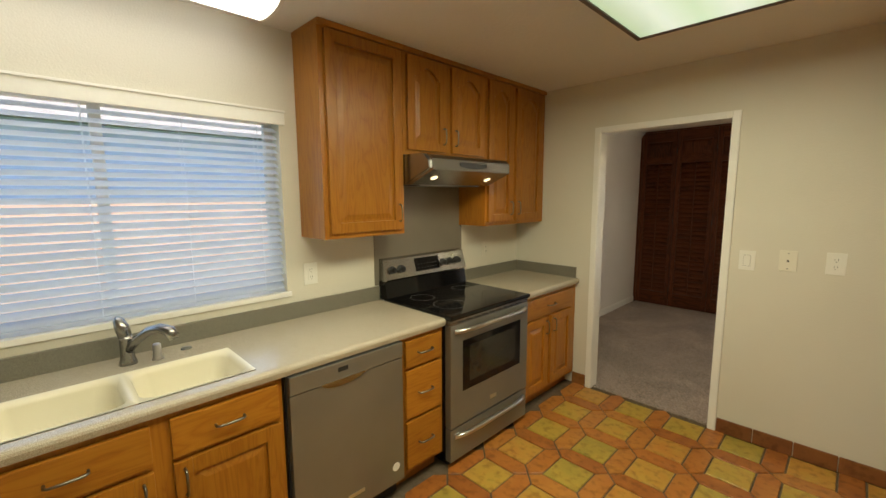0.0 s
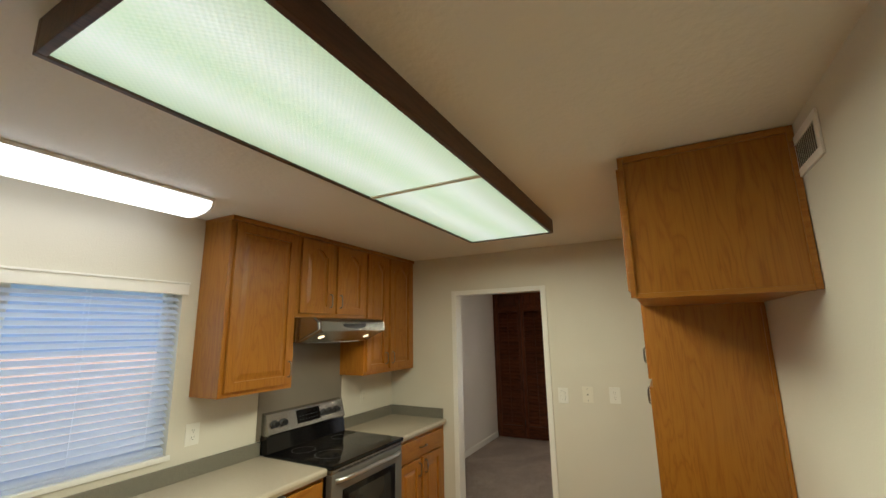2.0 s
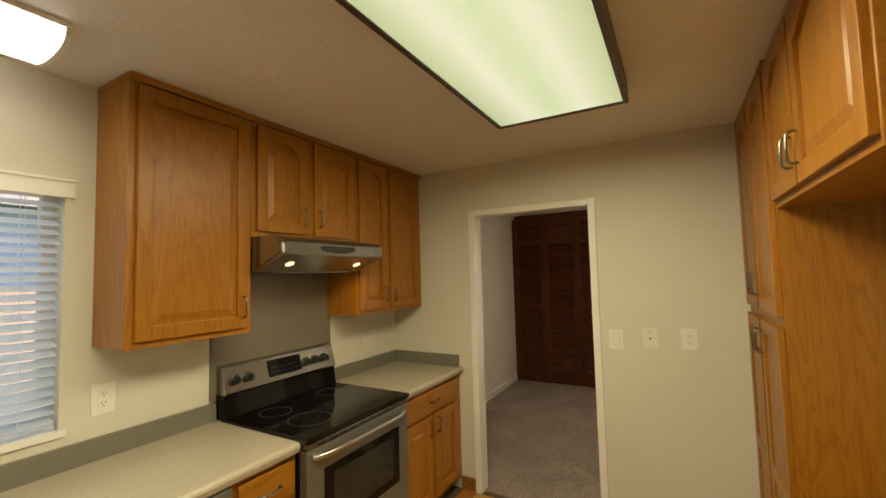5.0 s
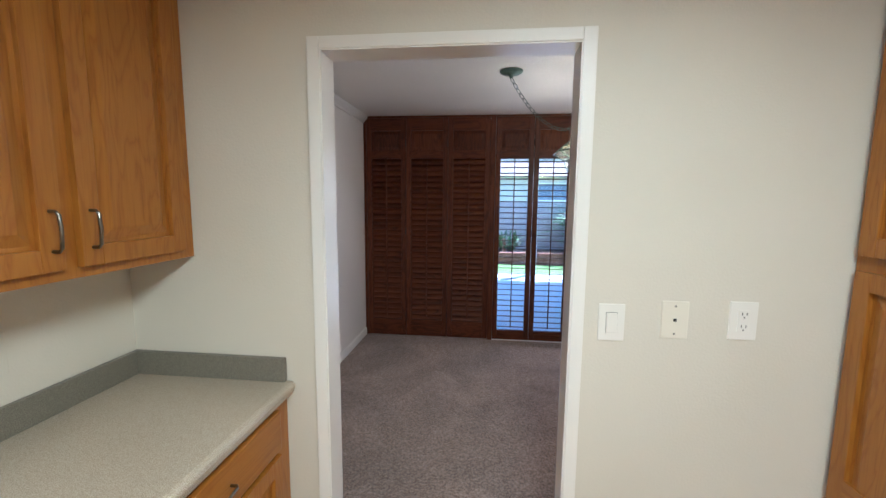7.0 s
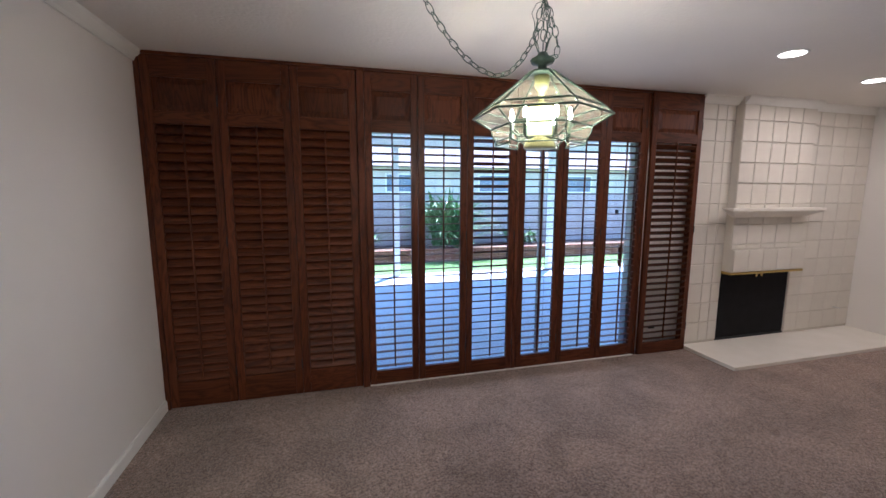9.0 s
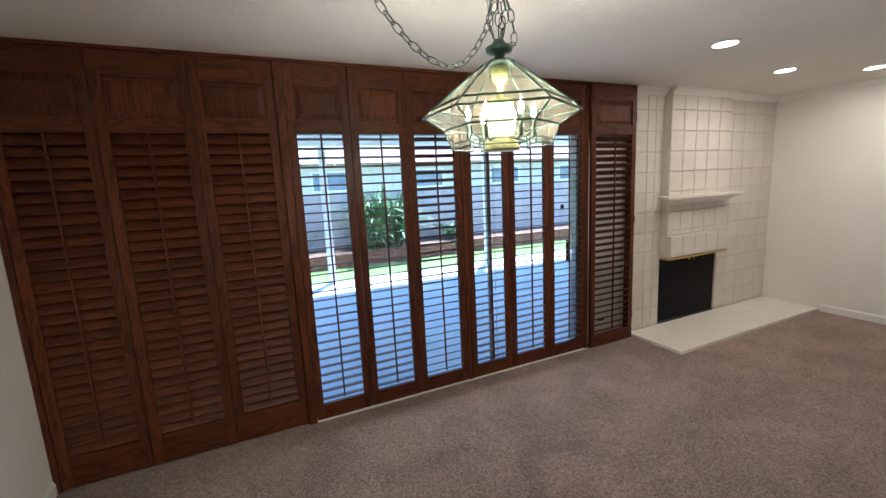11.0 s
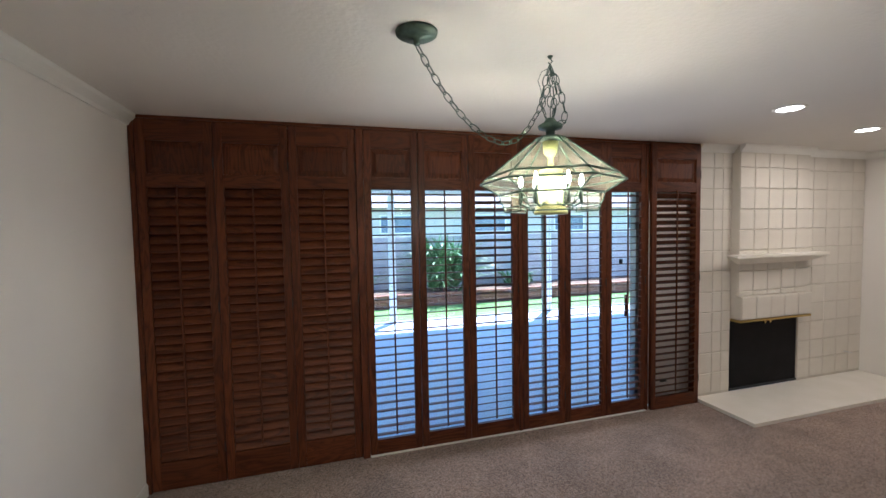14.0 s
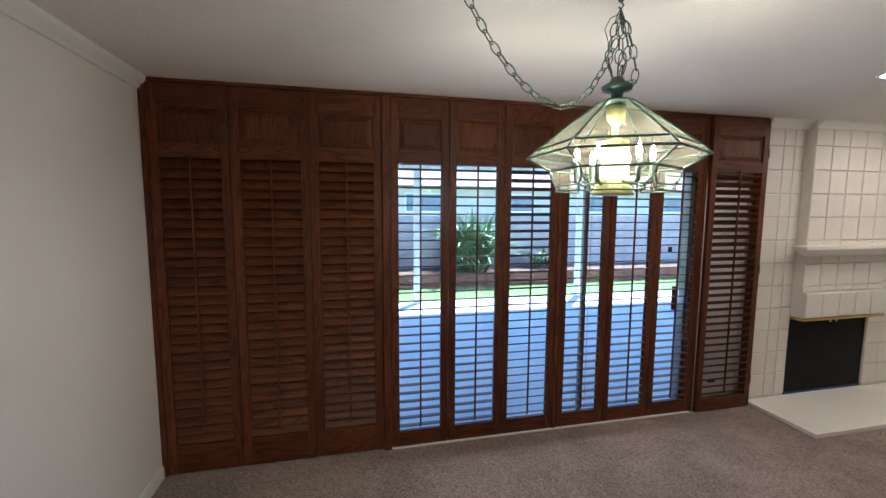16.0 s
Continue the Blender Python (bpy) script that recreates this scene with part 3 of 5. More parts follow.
base_cabinet(-0.55, 0.345, [(-0.52, -0.115, 0.69, 0.83), (-0.095, 0.315, 0.69, 0.83)], [(-0.52, -0.115, 0.13, 0.67, 1), (-0.095, 0.315, 0.13, 0.67, 1)], "honey oak sink cabinet with two doors and drawer fronts")
base_cabinet(0.345, 0.755, [(0.37, 0.735, 0.69, 0.83)], [(0.37, 0.735, 0.13, 0.67, -1)], "honey oak cabinet with one drawer above a door")
base_cabinet(1.365, 1.66, [(1.385, 1.64, 0.69, 0.83), (1.385, 1.64, 0.41, 0.67), (1.385, 1.64, 0.13, 0.39)], [], "honey oak cabinet with three stacked drawers")
base_cabinet(2.432, 3.205, [(2.462, 3.12, 0.69, 0.83)], [(2.462, 2.76, 0.13, 0.67, 1), (2.805, 3.12, 0.13, 0.67, -1)], "honey oak cabinet with a wide drawer above two doors")
base_cabinet(BACK, -0.55, [(-1.2, -0.58, 0.69, 0.83)], [(-1.2, -0.58, 0.13, 0.67, 1)], "honey oak cabinet with one drawer and a door")

# worktop with sink opening
CT0, CT1, CE = 0.857, 0.897, -1.63
SINK = (-2.02, -1.69, -0.085, 0.672)
top = thing("worktop", (-1.93, 0.2, CT0), "speckled beige laminate worktop with rolled front edge", "worktop")
bm = bmesh.new()
box(bm, KX + 0.003, SINK[0], BACK, 1.661, CT0, CT1)
box(bm, SINK[0], SINK[1], BACK, SINK[2], CT0, CT1)
box(bm, SINK[0], SINK[1], SINK[3], 1.661, CT0, CT1)
edge = [(SINK[1], CT0), (CE - 0.006, CT0)] + [(CE - 0.018 + 0.018 * math.sin(radians(a)), CT1 - 0.018 + 0.018 * math.cos(radians(a))) for a in (120, 90, 60, 30, 0)] + [(SINK[1], CT1)]
prism(bm, edge, 1, BACK, 1.661)
part("counter_slab", bm, COUNTER, top)
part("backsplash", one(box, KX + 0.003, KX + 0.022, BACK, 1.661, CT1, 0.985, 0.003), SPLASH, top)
top2 = thing("worktop", (-1.93, 2.83, CT0), "speckled beige laminate worktop beside the range", "worktop")
bm = bmesh.new()
edge = [(KX + 0.003, CT0), (CE - 0.006, CT0)] + [(CE - 0.018 + 0.018 * math.sin(radians(a)), CT1 - 0.018 + 0.018 * math.cos(radians(a))) for a in (120, 90, 60, 30, 0)] + [(KX + 0.003, CT1)]
prism(bm, edge, 1, 2.432, 3.207)
part("counter_slab", bm, COUNTER, top2)
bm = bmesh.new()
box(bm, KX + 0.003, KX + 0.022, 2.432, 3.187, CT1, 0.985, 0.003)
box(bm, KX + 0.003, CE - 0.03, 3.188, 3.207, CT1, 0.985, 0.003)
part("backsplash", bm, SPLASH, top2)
solid("trim_range_splash", [(KX + 0.002, KX + 0.006, 1.635, 2.46, 0.99, 1.66)], PANEL, "grey taupe laminate panel behind the range", "wall panel", "structure")

# sink
sink = thing("sink", (-1.86, 0.29, 0.7), "cream double bowl sink set into the worktop", "sink")


def rounded(x0, x1, y0, y1, r, n=5):
    out = []
    for cx, cy, a0 in ((x1 - r, y1 - r, 0), (x0 + r, y1 - r, 90), (x0 + r, y0 + r, 180), (x1 - r, y0 + r, 270)):
        out += [(cx + r * math.cos(radians(a0 + 90 * k / n)), cy + r * math.sin(radians(a0 + 90 * k / n))) for k in range(n + 1)]
    return out


for y0, y1 in ((SINK[2], 0.293), (0.293, SINK[3])):
    bm = bmesh.new()
    levels = [(rounded(SINK[0], SINK[1], y0, y1, 0.004), CT1 + 0.003), (rounded(SINK[0] + 0.014, SINK[1] - 0.014, y0 + 0.014, y1 - 0.014, 0.055), CT1 + 0.002),
              (rounded(SINK[0] + 0.022, SINK[1] - 0.022, y0 + 0.022, y1 - 0.022, 0.06), CT1 - 0.02), (rounded(SINK[0] + 0.04, SINK[1] - 0.04, y0 + 0.04, y1 - 0.04, 0.06), 0.73),
              (rounded(SINK[0] + 0.07, SINK[1] - 0.07, y0 + 0.07, y1 - 0.07, 0.05), 0.715)]
    rings = [[bm.verts.new((x, y, z)) for x, y in pts] for pts, z in levels]
    for a, b in zip(rings, rings[1:]):
        for k in range(len(a)):
            bm.faces.new((a[k], a[(k + 1) % len(a)], b[(k + 1) % len(a)], b[k]))
    bm.faces.new(rings[-1])
    bowl = part("bowl", bm, CREAM, sink, "", True)
    bm = bmesh.new()
    lathe(bm, -1.86, (y0 + y1) / 2, [(0.001, 0.7165), (0.038, 0.7165), (0.042, 0.720), (0.045, 0.7165), (0.044, 0.715)], 24)
    part("drain", bm, CHROME, bowl, "chrome drain", True)

tap = thing("faucet", (-2.125, 0.33, CT1), "brushed nickel single lever kitchen faucet", "faucet")
bm = bmesh.new()
lathe(bm, -2.125, 0.33, [(0.001, CT1), (0.032, CT1), (0.03, CT1 + 0.012), (0.024, CT1 + 0.03), (0.023, CT1 + 0.1), (0.021, CT1 + 0.12), (0.001, CT1 + 0.122)], 20)
part("body", bm, STEEL, tap, "", True)
bm = bmesh.new()
tube(bm, [(-2.115, 0.335, CT1 + 0.06), (-2.08, 0.36, CT1 + 0.105), (-2.03, 0.395, CT1 + 0.145), (-1.985, 0.425, CT1 + 0.158), (-1.95, 0.448, CT1 + 0.15), (-1.93, 0.46, CT1 + 0.125)], [0.018, 0.018, 0.018, 0.019, 0.022, 0.021], 12)
part("spout", bm, STEEL, tap, "", True)
bm = bmesh.new()
tube(bm, [(-2.125, 0.33, CT1 + 0.11), (-2.13, 0.322, CT1 + 0.15), (-2.14, 0.312, CT1 + 0.185), (-2.145, 0.308, CT1 + 0.195)], [0.022, 0.025, 0.018, 0.006], 12)
part("lever", bm, STEEL, tap, "", True)
soap = thing("soap_dispenser", (-2.1, 0.425, CT1), "short brushed nickel soap dispenser cap", "soap dispenser")
bm = bmesh.new()
lathe(bm, -2.1, 0.425, [(0.001, CT1), (0.022, CT1), (0.018, CT1 + 0.008), (0.0155, CT1 + 0.02), (0.016, CT1 + 0.06), (0.012, CT1 + 0.066), (0.001, CT1 + 0.067)], 18)
part("cap", bm, CHROME, soap, "", True)
hole = thing("hole_cover", (-2.15, 0.54, CT1), "small flat metal sink hole cover", "hole cover")
bm = bmesh.new()
lathe(bm, -2.15, 0.54, [(0.001, CT1), (0.022, CT1), (0.02, CT1 + 0.005), (0.001, CT1 + 0.006)], 18)
part("disc", bm, STEELD, hole, "", True)

# dishwasher
dw = thing("dishwasher", (-1.93, 1.06, 0), "stainless steel dishwasher under the worktop", "dishwasher")
part("body", one(box, KX + 0.05, FB - 0.004, 0.765, 1.358, 0.08, 0.852), BLACKM, dw)
dwd = part("door", one(box, FB - 0.002, FB + 0.03, 0.772, 1.352, 0.11, 0.765, 0.004), STEELD, dw)
part("control_panel", one(box, FB - 0.002, FB + 0.034, 0.772, 1.352, 0.769, 0.848, 0.006), STEELD, dw)
bm = bmesh.new()
prism(bm, [(1.02 + 0.11 * math.cos(radians(a)), 0.772 + 0.03 * math.sin(radians(a))) for a in range(180, 361, 15)], 0, FB + 0.02, FB + 0.036)
part("handle_pocket", bm, STEEL, dw, "recessed steel grip")
part("badge", one(box, FB + 0.034, FB + 0.036, 0.99, 1.04, 0.805, 0.825), BLACKM, dw)
bm = bmesh.new()
lathe(bm, 1.30, 0.2, [(0.001, FB + 0.03), (0.022, FB + 0.03), (0.022, FB + 0.0315), (0.001, FB + 0.0316)], 20, 0)
part("sticker", bm, PLATE, dw, "small round white sticker")
part("maker_plate", one(box, FB + 0.03, FB + 0.0318, 1.02, 1.11, 0.175, 0.192), CHROME, dw)
part("kickplate", one(box, FB - 0.06, FB - 0.045, 0.77, 1.355, 0.0, 0.1), BLACKM, dw)

# range
R0, R1, RF = 1.666, 2.424, -1.62
rg = thing("range", (-1.93, 2.08, 0), "freestanding stainless electric range with black glass cooktop", "range")
part("body", one(box, KX + 0.02, RF - 0.03, R0, R1, 0.03, 0.885), BLACK, rg)
ctp = part("cooktop", one(box, KX + 0.06, RF + 0.03, R0 - 0.004, R1 + 0.004, 0.886, 0.912, 0.008), BLACK, rg, "black glass cooktop with four burner rings")
for bx, by, br in ((-1.79, 1.86, 0.105), (-1.79, 2.23, 0.118), (-2.03, 1.85, 0.08), (-2.04, 2.24, 0.075)):
    for q in (br, br * 0.97):
        bm = bmesh.new()
        a = [bm.verts.new((bx + q * math.cos(2 * math.pi * k / 40), by + q * math.sin(2 * math.pi * k / 40), 0.9126)) for k in range(40)]
        b = [bm.verts.new((bx + (q - 0.0015) * math.cos(2 * math.pi * k / 40), by + (q - 0.0015) * math.sin(2 * math.pi * k / 40), 0.9126)) for k in range(40)]
        for k in range(40):
            bm.faces.new((a[k], a[(k + 1) % 40], b[(k + 1) % 40], b[k]))
        part("burner_ring", bm, GREYP, ctp)
bm = bmesh.new()
prism(bm, [(KX + 0.008, 0.90), (KX + 0.09, 0.90), (KX + 0.07, 1.02), (KX + 0.008, 1.02)], 1, R0, R1)
part("riser", bm, BLACK, rg)
bm = bmesh.new()
prism(bm, [(KX + 0.008, 1.02), (KX + 0.08, 1.02), (KX + 0.087, 1.03), (KX + 0.05, 1.155), (KX + 0.035, 1.163), (KX + 0.008, 1.163)], 1, R0 + 0.003, R1 - 0.003)
guard = part("backguard", bm, STEEL, rg)


def on_guard(z):
    return KX + 0.087 - (z - 1.03) / 0.125 * 0.037


bm = bmesh.new()
prism(bm, [(on_guard(1.06) + 0.001, 1.055), (on_guard(1.06) + 0.005, 1.055), (on_guard(1.14) + 0.005, 1.143), (on_guard(1.14) + 0.001, 1.143)], 1, 1.928, 2.15)
disp = part("display", bm, BLACK, guard, "black control display")
bm = bmesh.new()
for z in (1.075, 1.1):
    for k in range(7):
        y = 1.95 + 0.027 * k
        box(bm, on_guard(z) + 0.0048, on_guard(z) + 0.0056, y, y + 0.007, z, z + 0.004)
tagged(part("legend_bars", bm, GREYP, disp), kind="stuff")
for y in (1.725, 1.80, 2.19, 2.26, 2.335):
    bm = bmesh.new()
    x = on_guard(1.09)
    lathe(bm, y, 1.09, [(0.001, x - 0.004), (0.026, x - 0.004), (0.026, x + 0.008), (0.02, x + 0.012), (0.019, x + 0.03), (0.001, x + 0.032)], 20, 0)
    box(bm, x + 0.02, x + 0.037, y - 0.004, y + 0.004, 1.072, 1.108, 0.002)
    part("knob", bm, BLACKM, guard, "", False)
od = part("oven_door", one(box, RF - 0.028, RF + 0.018, R0 + 0.004, R1 - 0.004, 0.25, 0.855, 0.006), STEELD, rg)
win_glass = part("oven_window", one(box, RF + 0.017, RF + 0.0205, 1.768, 2.332, 0.45, 0.752, 0.003), BLACK, od, "dark glass oven window")
part("inner_pane", one(box, RF + 0.019, RF + 0.0212, 1.825, 2.275, 0.495, 0.712, 0.002), OVENGLASS, win_glass, "greyish inner glass")
bm = bmesh.new()
for k in range(9):
    box(bm, RF + 0.005, RF + 0.02, R0 + 0.07 + 0.07 * k, R0 + 0.12 + 0.07 * k, 0.862, 0.868)
part("vent_slot", bm, BLACKM, rg)
part("vent_trim", one(box, RF - 0.028, RF + 0.014, R0 + 0.004, R1 - 0.004, 0.857, 0.884, 0.003), STEEL, rg)


def bowed(z, out, y0, y1, r):
    bm = bmesh.new()
    pts = []
    for k in range(13):
        s = -1 + 2 * k / 12
        pts.append((RF + 0.018 + out * (1 - abs(s) ** 4) if abs(s) < 0.999 else RF + 0.015, y0 + (y1 - y0) * (s + 1) / 2, z + 0.012 * (1 - s * s) - 0.006))
    tube(bm, pts, r, 10)
    return bm


part("handle", bowed(0.822, 0.045, 1.705, 2.39, 0.013), CHROME, od, "bowed steel bar handle", True)
drw = part("warming_drawer", one(box, RF - 0.028, RF + 0.016, R0 + 0.004, R1 - 0.004, 0.045, 0.24, 0.006), STEELD, rg)
part("handle", bowed(0.198, 0.035, 1.705, 2.39, 0.014), CHROME, drw, "bowed steel bar handle", True)
part("badge", one(box, RF + 0.018, RF + 0.02, 2.02, 2.08, 0.31, 0.335), CHROME, od)
for y in (R0 + 0.05, R1 - 0.05):
    part("foot", one(box, RF - 0.08, RF - 0.04, y - 0.02, y + 0.02, 0.0, 0.045), BLACKM, rg)

# upper cabinets
FU = -1.994
def upper_cabinet(u0, u1, z0, doors, label, arch=True):
    cab = thing("wall_cabinet", ((KX + FU) / 2, (u0 + u1) / 2, z0), label, "cabinet", "kitchen wall cabinets")
    bm = bmesh.new()
    box(bm, KX + 0.002, FU, u0, u1, z0, KC - 0.012)
    part("body", bm, OAK, cab)
    bm = bmesh.new()
    box(bm, KX + 0.002, FU + 0.018, u0 - 0.004 if u0 < 1.2 else u0, u1, KC - 0.03, KC - 0.002, 0.004)
    part("top_moulding", bm, OAKH, cab)
    for a, b, end in doors:
        d = part("door", door_bm(left_wall, a, b, FU, z0 + 0.028, KC - 0.042, arch), OAK, cab)
        part("handle", pull(left_wall, b - 0.028 if end > 0 else a + 0.028, FU + 0.019, z0 + 0.125), PULL, d, "satin nickel bar pull", True)


upper_cabinet(1.155, 1.678, 1.345, [(1.185, 1.655, 1)], "tall honey oak wall cabinet with one panel door", False)
upper_cabinet(1.68, 2.43, 1.81, [(1.705, 2.022, 1), (2.076, 2.405, -1)], "short honey oak wall cabinet with two doors above the hood")
upper_cabinet(2.432, 3.207, 1.345, [(2.455, 2.746, 1), (2.79, 3.15, -1)], "tall honey oak wall cabinet with two arched panel doors")

# range hood
hd = thing("range_hood", (-2.0, 2.06, 1.63), "stainless steel range hood with two lit lamps", "range hood")
bm = bmesh.new()
prism(bm, [(KX + 0.003, 1.806), (-1.845, 1.806), (-1.795, 1.796), (-1.768, 1.774), (-1.764, 1.712), (-1.95, 1.634), (KX + 0.003, 1.634)], 1, 1.684, 2.428)
front = [e for e in bm.edges if abs(e.verts[0].co.y - e.verts[1].co.y) < 0.01 and max(v.co.x for v in e.verts) > -1.77]
bmesh.ops.bevel(bm, geom=front, offset=0.018, segments=3, affect='EDGES')
part("shell", bm, STEEL, hd)
bm = bmesh.new()
prism(bm, [(2.045 + 0.125 * s, 1.752 + (0.010 if abs(s) < 0.95 else 0.004)) for s in (-1, -0.9, 0.9, 1)] + [(2.045 + 0.125 * s, 1.742 - 0.016 * (1 - s * s)) for s in (0.95, 0.6, 0.2, -0.2, -0.6, -0.95)], 0, -1.78, -1.7625)
part("control_strip", bm, BLACKM, hd, "black control strip")
part("filter", one(box, -2.15, -1.965, 1.78, 2.33, 1.627, 1.633), STEELD, hd)
for y in (1.80, 2.29):
    bm = bmesh.new()
    lathe(bm, -1.86, y, [(0.001, 1.674), (0.021, 1.674), (0.022, 1.670), (0.019, 1.667), (0.001, 1.667)], 20)
    for v in bm.verts:
        v.co.z += (v.co.x + 1.86) * 0.42
    part("lamp_lens", bm, HOODGLOW, hd, "lit warm hood lamp")

# ---------------------------------------------------------------- kitchen: tall cabinets and fridge bay
FT = 0.155
tall = thing("pantry_cabinet", (0.45, 2.8, 0), "tall honey oak pantry cabinet with four doors", "cabinet")
bm = bmesh.new()
box(bm, FT, RX - 0.002, 2.40, 3.207, 0.1, KC - 0.012)
box(bm, FT + 0.06, RX - 0.002, 2.40, 3.207, 0.0, 0.1)
part("body", bm, OAK, tall)
part("corner_strip", one(box, RX - 0.022, RX - 0.003, 2.388, 2.40, 0.0, 1.80), OAK, tall)
part("top_moulding", one(box, FT - 0.018, RX - 0.002, 2.40, 3.207, KC - 0.03, KC - 0.002, 0.004), OAKH, tall)
for z0, z1, arch, hz in ((1.40, KC - 0.042, True, 1.515), (0.13, 1.355, False, 1.255)):
    for a, b, end in ((2.425, 2.80, 1), (2.845, 3.185, -1)):
        d = part("door", door_bm(right_wall, a, b, -FT, z0, z1, arch), OAK, tall)
        part("handle", pull(right_wall, b - 0.03 if end > 0 else a + 0.03, -FT + 0.019, hz), PULL, d, "satin nickel bar pull", True)
        if not arch:
            bm = bmesh.new()
            box(bm, a + 0.05, b - 0.05, -FT + 0.006, -FT + 0.02, 0.66, 0.72, 0.003)
            part("middle_rail", remap(bm, right_wall), OAKH, d)
over = thing("fridge_cabinet", (0.45, 1.92, 1.82), "honey oak cabinet hung above an empty fridge bay", "cabinet")
bm = bmesh.new()
box(bm, FT, RX - 0.002, 1.452, 2.397, 1.822, KC - 0.012)
part("body", bm, OAK, over)
bm = bmesh.new()
box(bm, FT - 0.01, FT + 0.012, 1.440, 1.452, 1.815, KC - 0.004, 0.003)
box(bm, RX - 0.024, RX - 0.003, 1.440, 1.452, 1.815, KC - 0.004, 0.003)
box(bm, FT + 0.012, RX - 0.024, 1.440, 1.452, KC - 0.03, KC - 0.004, 0.003)
box(bm, FT + 0.012, RX - 0.024, 1.440, 1.452, 1.812, 1.832, 0.003)
part("edge_trim", bm, OAKX, over)
for a, b, end in ((1.475, 1.985, 1), (2.0, 2.375, -1)):
    d = part("door", door_bm(right_wall, a, b, -FT, 1.845, KC - 0.042, True), OAK, over)
    part("handle", pull(right_wall, b - 0.03 if end > 0 else a + 0.03, -FT + 0.019, 1.95), PULL, d, "satin nickel bar pull", True)

pen = thing("base_cabinet", (0.45, 1.05, 0), "honey oak base cabinet under the side worktop", "cabinet", "kitchen base cabinets")
part("body", one(box, 0.13, RX - 0.002, 0.56, 1.53, 0.0, 0.855), OAK, pen)
for a, b in ((0.72, 1.10), (1.12, 1.51)):
    d = part("door", door_bm(right_wall, a, b, -0.13, 0.13, 0.67), OAK, pen)
    part("handle", pull(right_wall, b - 0.03, -0.13 + 0.019, 0.6), PULL, d, "satin nickel bar pull", True)
    d = part("drawer", drawer_bm(right_wall, a, b, -0.13, 0.69, 0.83), OAKH, pen)
    part("handle", pull(right_wall, (a + b) / 2, -0.13 + 0.019, 0.76, False), PULL, d, "satin nickel bar pull", True)
ptop = thing("worktop", (0.42, 1.05, CT0), "speckled beige laminate side worktop with a rounded corner", "worktop")
bm = bmesh.new()
prism(bm, [(0.095 + 0.02 - 0.02 * math.cos(radians(a)), 1.55 - 0.02 + 0.02 * math.sin(radians(a))) for a in (0, 30, 60, 90)] + [(RX - 0.002, 1.55), (RX - 0.002, 0.55), (0.095, 0.55)], 2, CT0, CT1)
part("counter_slab", bm, COUNTER, ptop)
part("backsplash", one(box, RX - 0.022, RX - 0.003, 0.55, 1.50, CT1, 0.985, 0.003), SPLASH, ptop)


# ---------------------------------------------------------------- kitchen: plates, vent, lights, tile base
def wall_plate(name, label, fn, u, n, z, kind, colour=None):
    pl = thing(name, fn(u, n, z), label, name.replace("_", " "))
    m = colour or PLATE
    bm = bmesh.new()
    box(bm, u - 0.041, u + 0.041, n, n + 0.006, z - 0.061, z + 0.061, 0.003)
    part("cover", remap(bm, fn), m, pl)
    if kind == "switch":
        bm = bmesh.new()
        box(bm, u - 0.017, u + 0.017, n + 0.005, n + 0.011, z - 0.033, z + 0.033, 0.002)
        rk = part("rocker", remap(bm, fn), m, pl)
        # solid grey ring drawn for the shade in the seam round the rocker
        bm = bmesh.new()
        box(bm, u - 0.0181, u + 0.0181, n + 0.0045, n + 0.0066, z - 0.0341, z + 0.0341)
        part("rocker_gap_shade", remap(bm, fn), GREYP, rk)
    elif kind == "phone":
        bm = bmesh.new()
        box(bm, u - 0.005, u + 0.005, n + 0.0055, n + 0.007, z - 0.005, z + 0.005)
        part("jack", remap(bm, fn), BLACKM, pl)
        bm = bmesh.new()
        for dz in (-0.045, 0.045):
            box(bm, u - 0.003, u + 0.003, n + 0.0055, n + 0.0075, z + dz - 0.003, z + dz + 0.003)
        part("screw", remap(bm, fn), STEELD, pl)
    else:
        bm = bmesh.new()
        box(bm, u - 0.017, u + 0.017, n + 0.005, n + 0.009, z - 0.035, z + 0.035, 0.002)
        part("socket_face", remap(bm, fn), m, pl)
        for dz in (-0.02, 0.02):
            bm = bmesh.new()
            for du in (-0.007, 0.006):
                box(bm, u + du, u + du + 0.002, n + 0.0085, n + 0.0096, z + dz - 0.001, z + dz + 0.008)
            box(bm, u - 0.002, u + 0.002, n + 0.0085, n + 0.0096, z + dz - 0.010, z + dz - 0.006)
            part("slots", remap(bm, fn), BLACKM, pl)


def door_wall(u, n, z):
    return (u, KY - n, z)


wall_plate("light_switch", "white rocker light switch plate", door_wall, -0.543, 0.0, 1.162, "switch")
wall_plate("phone_jack", "almond plastic phone jack plate", door_wall, -0.349, 0.0, 1.178, "phone", ALMOND)
wall_plate("outlet", "white double power outlet", door_wall, -0.146, 0.0, 1.183, "socket")
wall_plate("outlet", "white double power outlet above the worktop", left_wall, 1.197, KX, 1.132, "socket")
wall_plate("outlet", "almond double power outlet above the corner worktop", left_wall, 2.76, KX, 1.125, "socket", WALL)
wall_plate("outlet", "white double power outlet with a plug-in", right_wall, 1.20, -RX, 1.19, "socket")
plug = thing("plug_adapter", (RX - 0.04, 1.20, 1.215), "white plug-in night light in the outlet", "plug")
bm = bmesh.new()
tube(bm, [(RX - 0.008, 1.20, 1.215), (RX - 0.03, 1.203, 1.219), (RX - 0.052, 1.206, 1.223), (RX - 0.06, 1.207, 1.225)], [0.018, 0.02, 0.016, 0.008], 12)
part("housing", bm, PLATE, plug, "", True)
bm = bmesh.new()
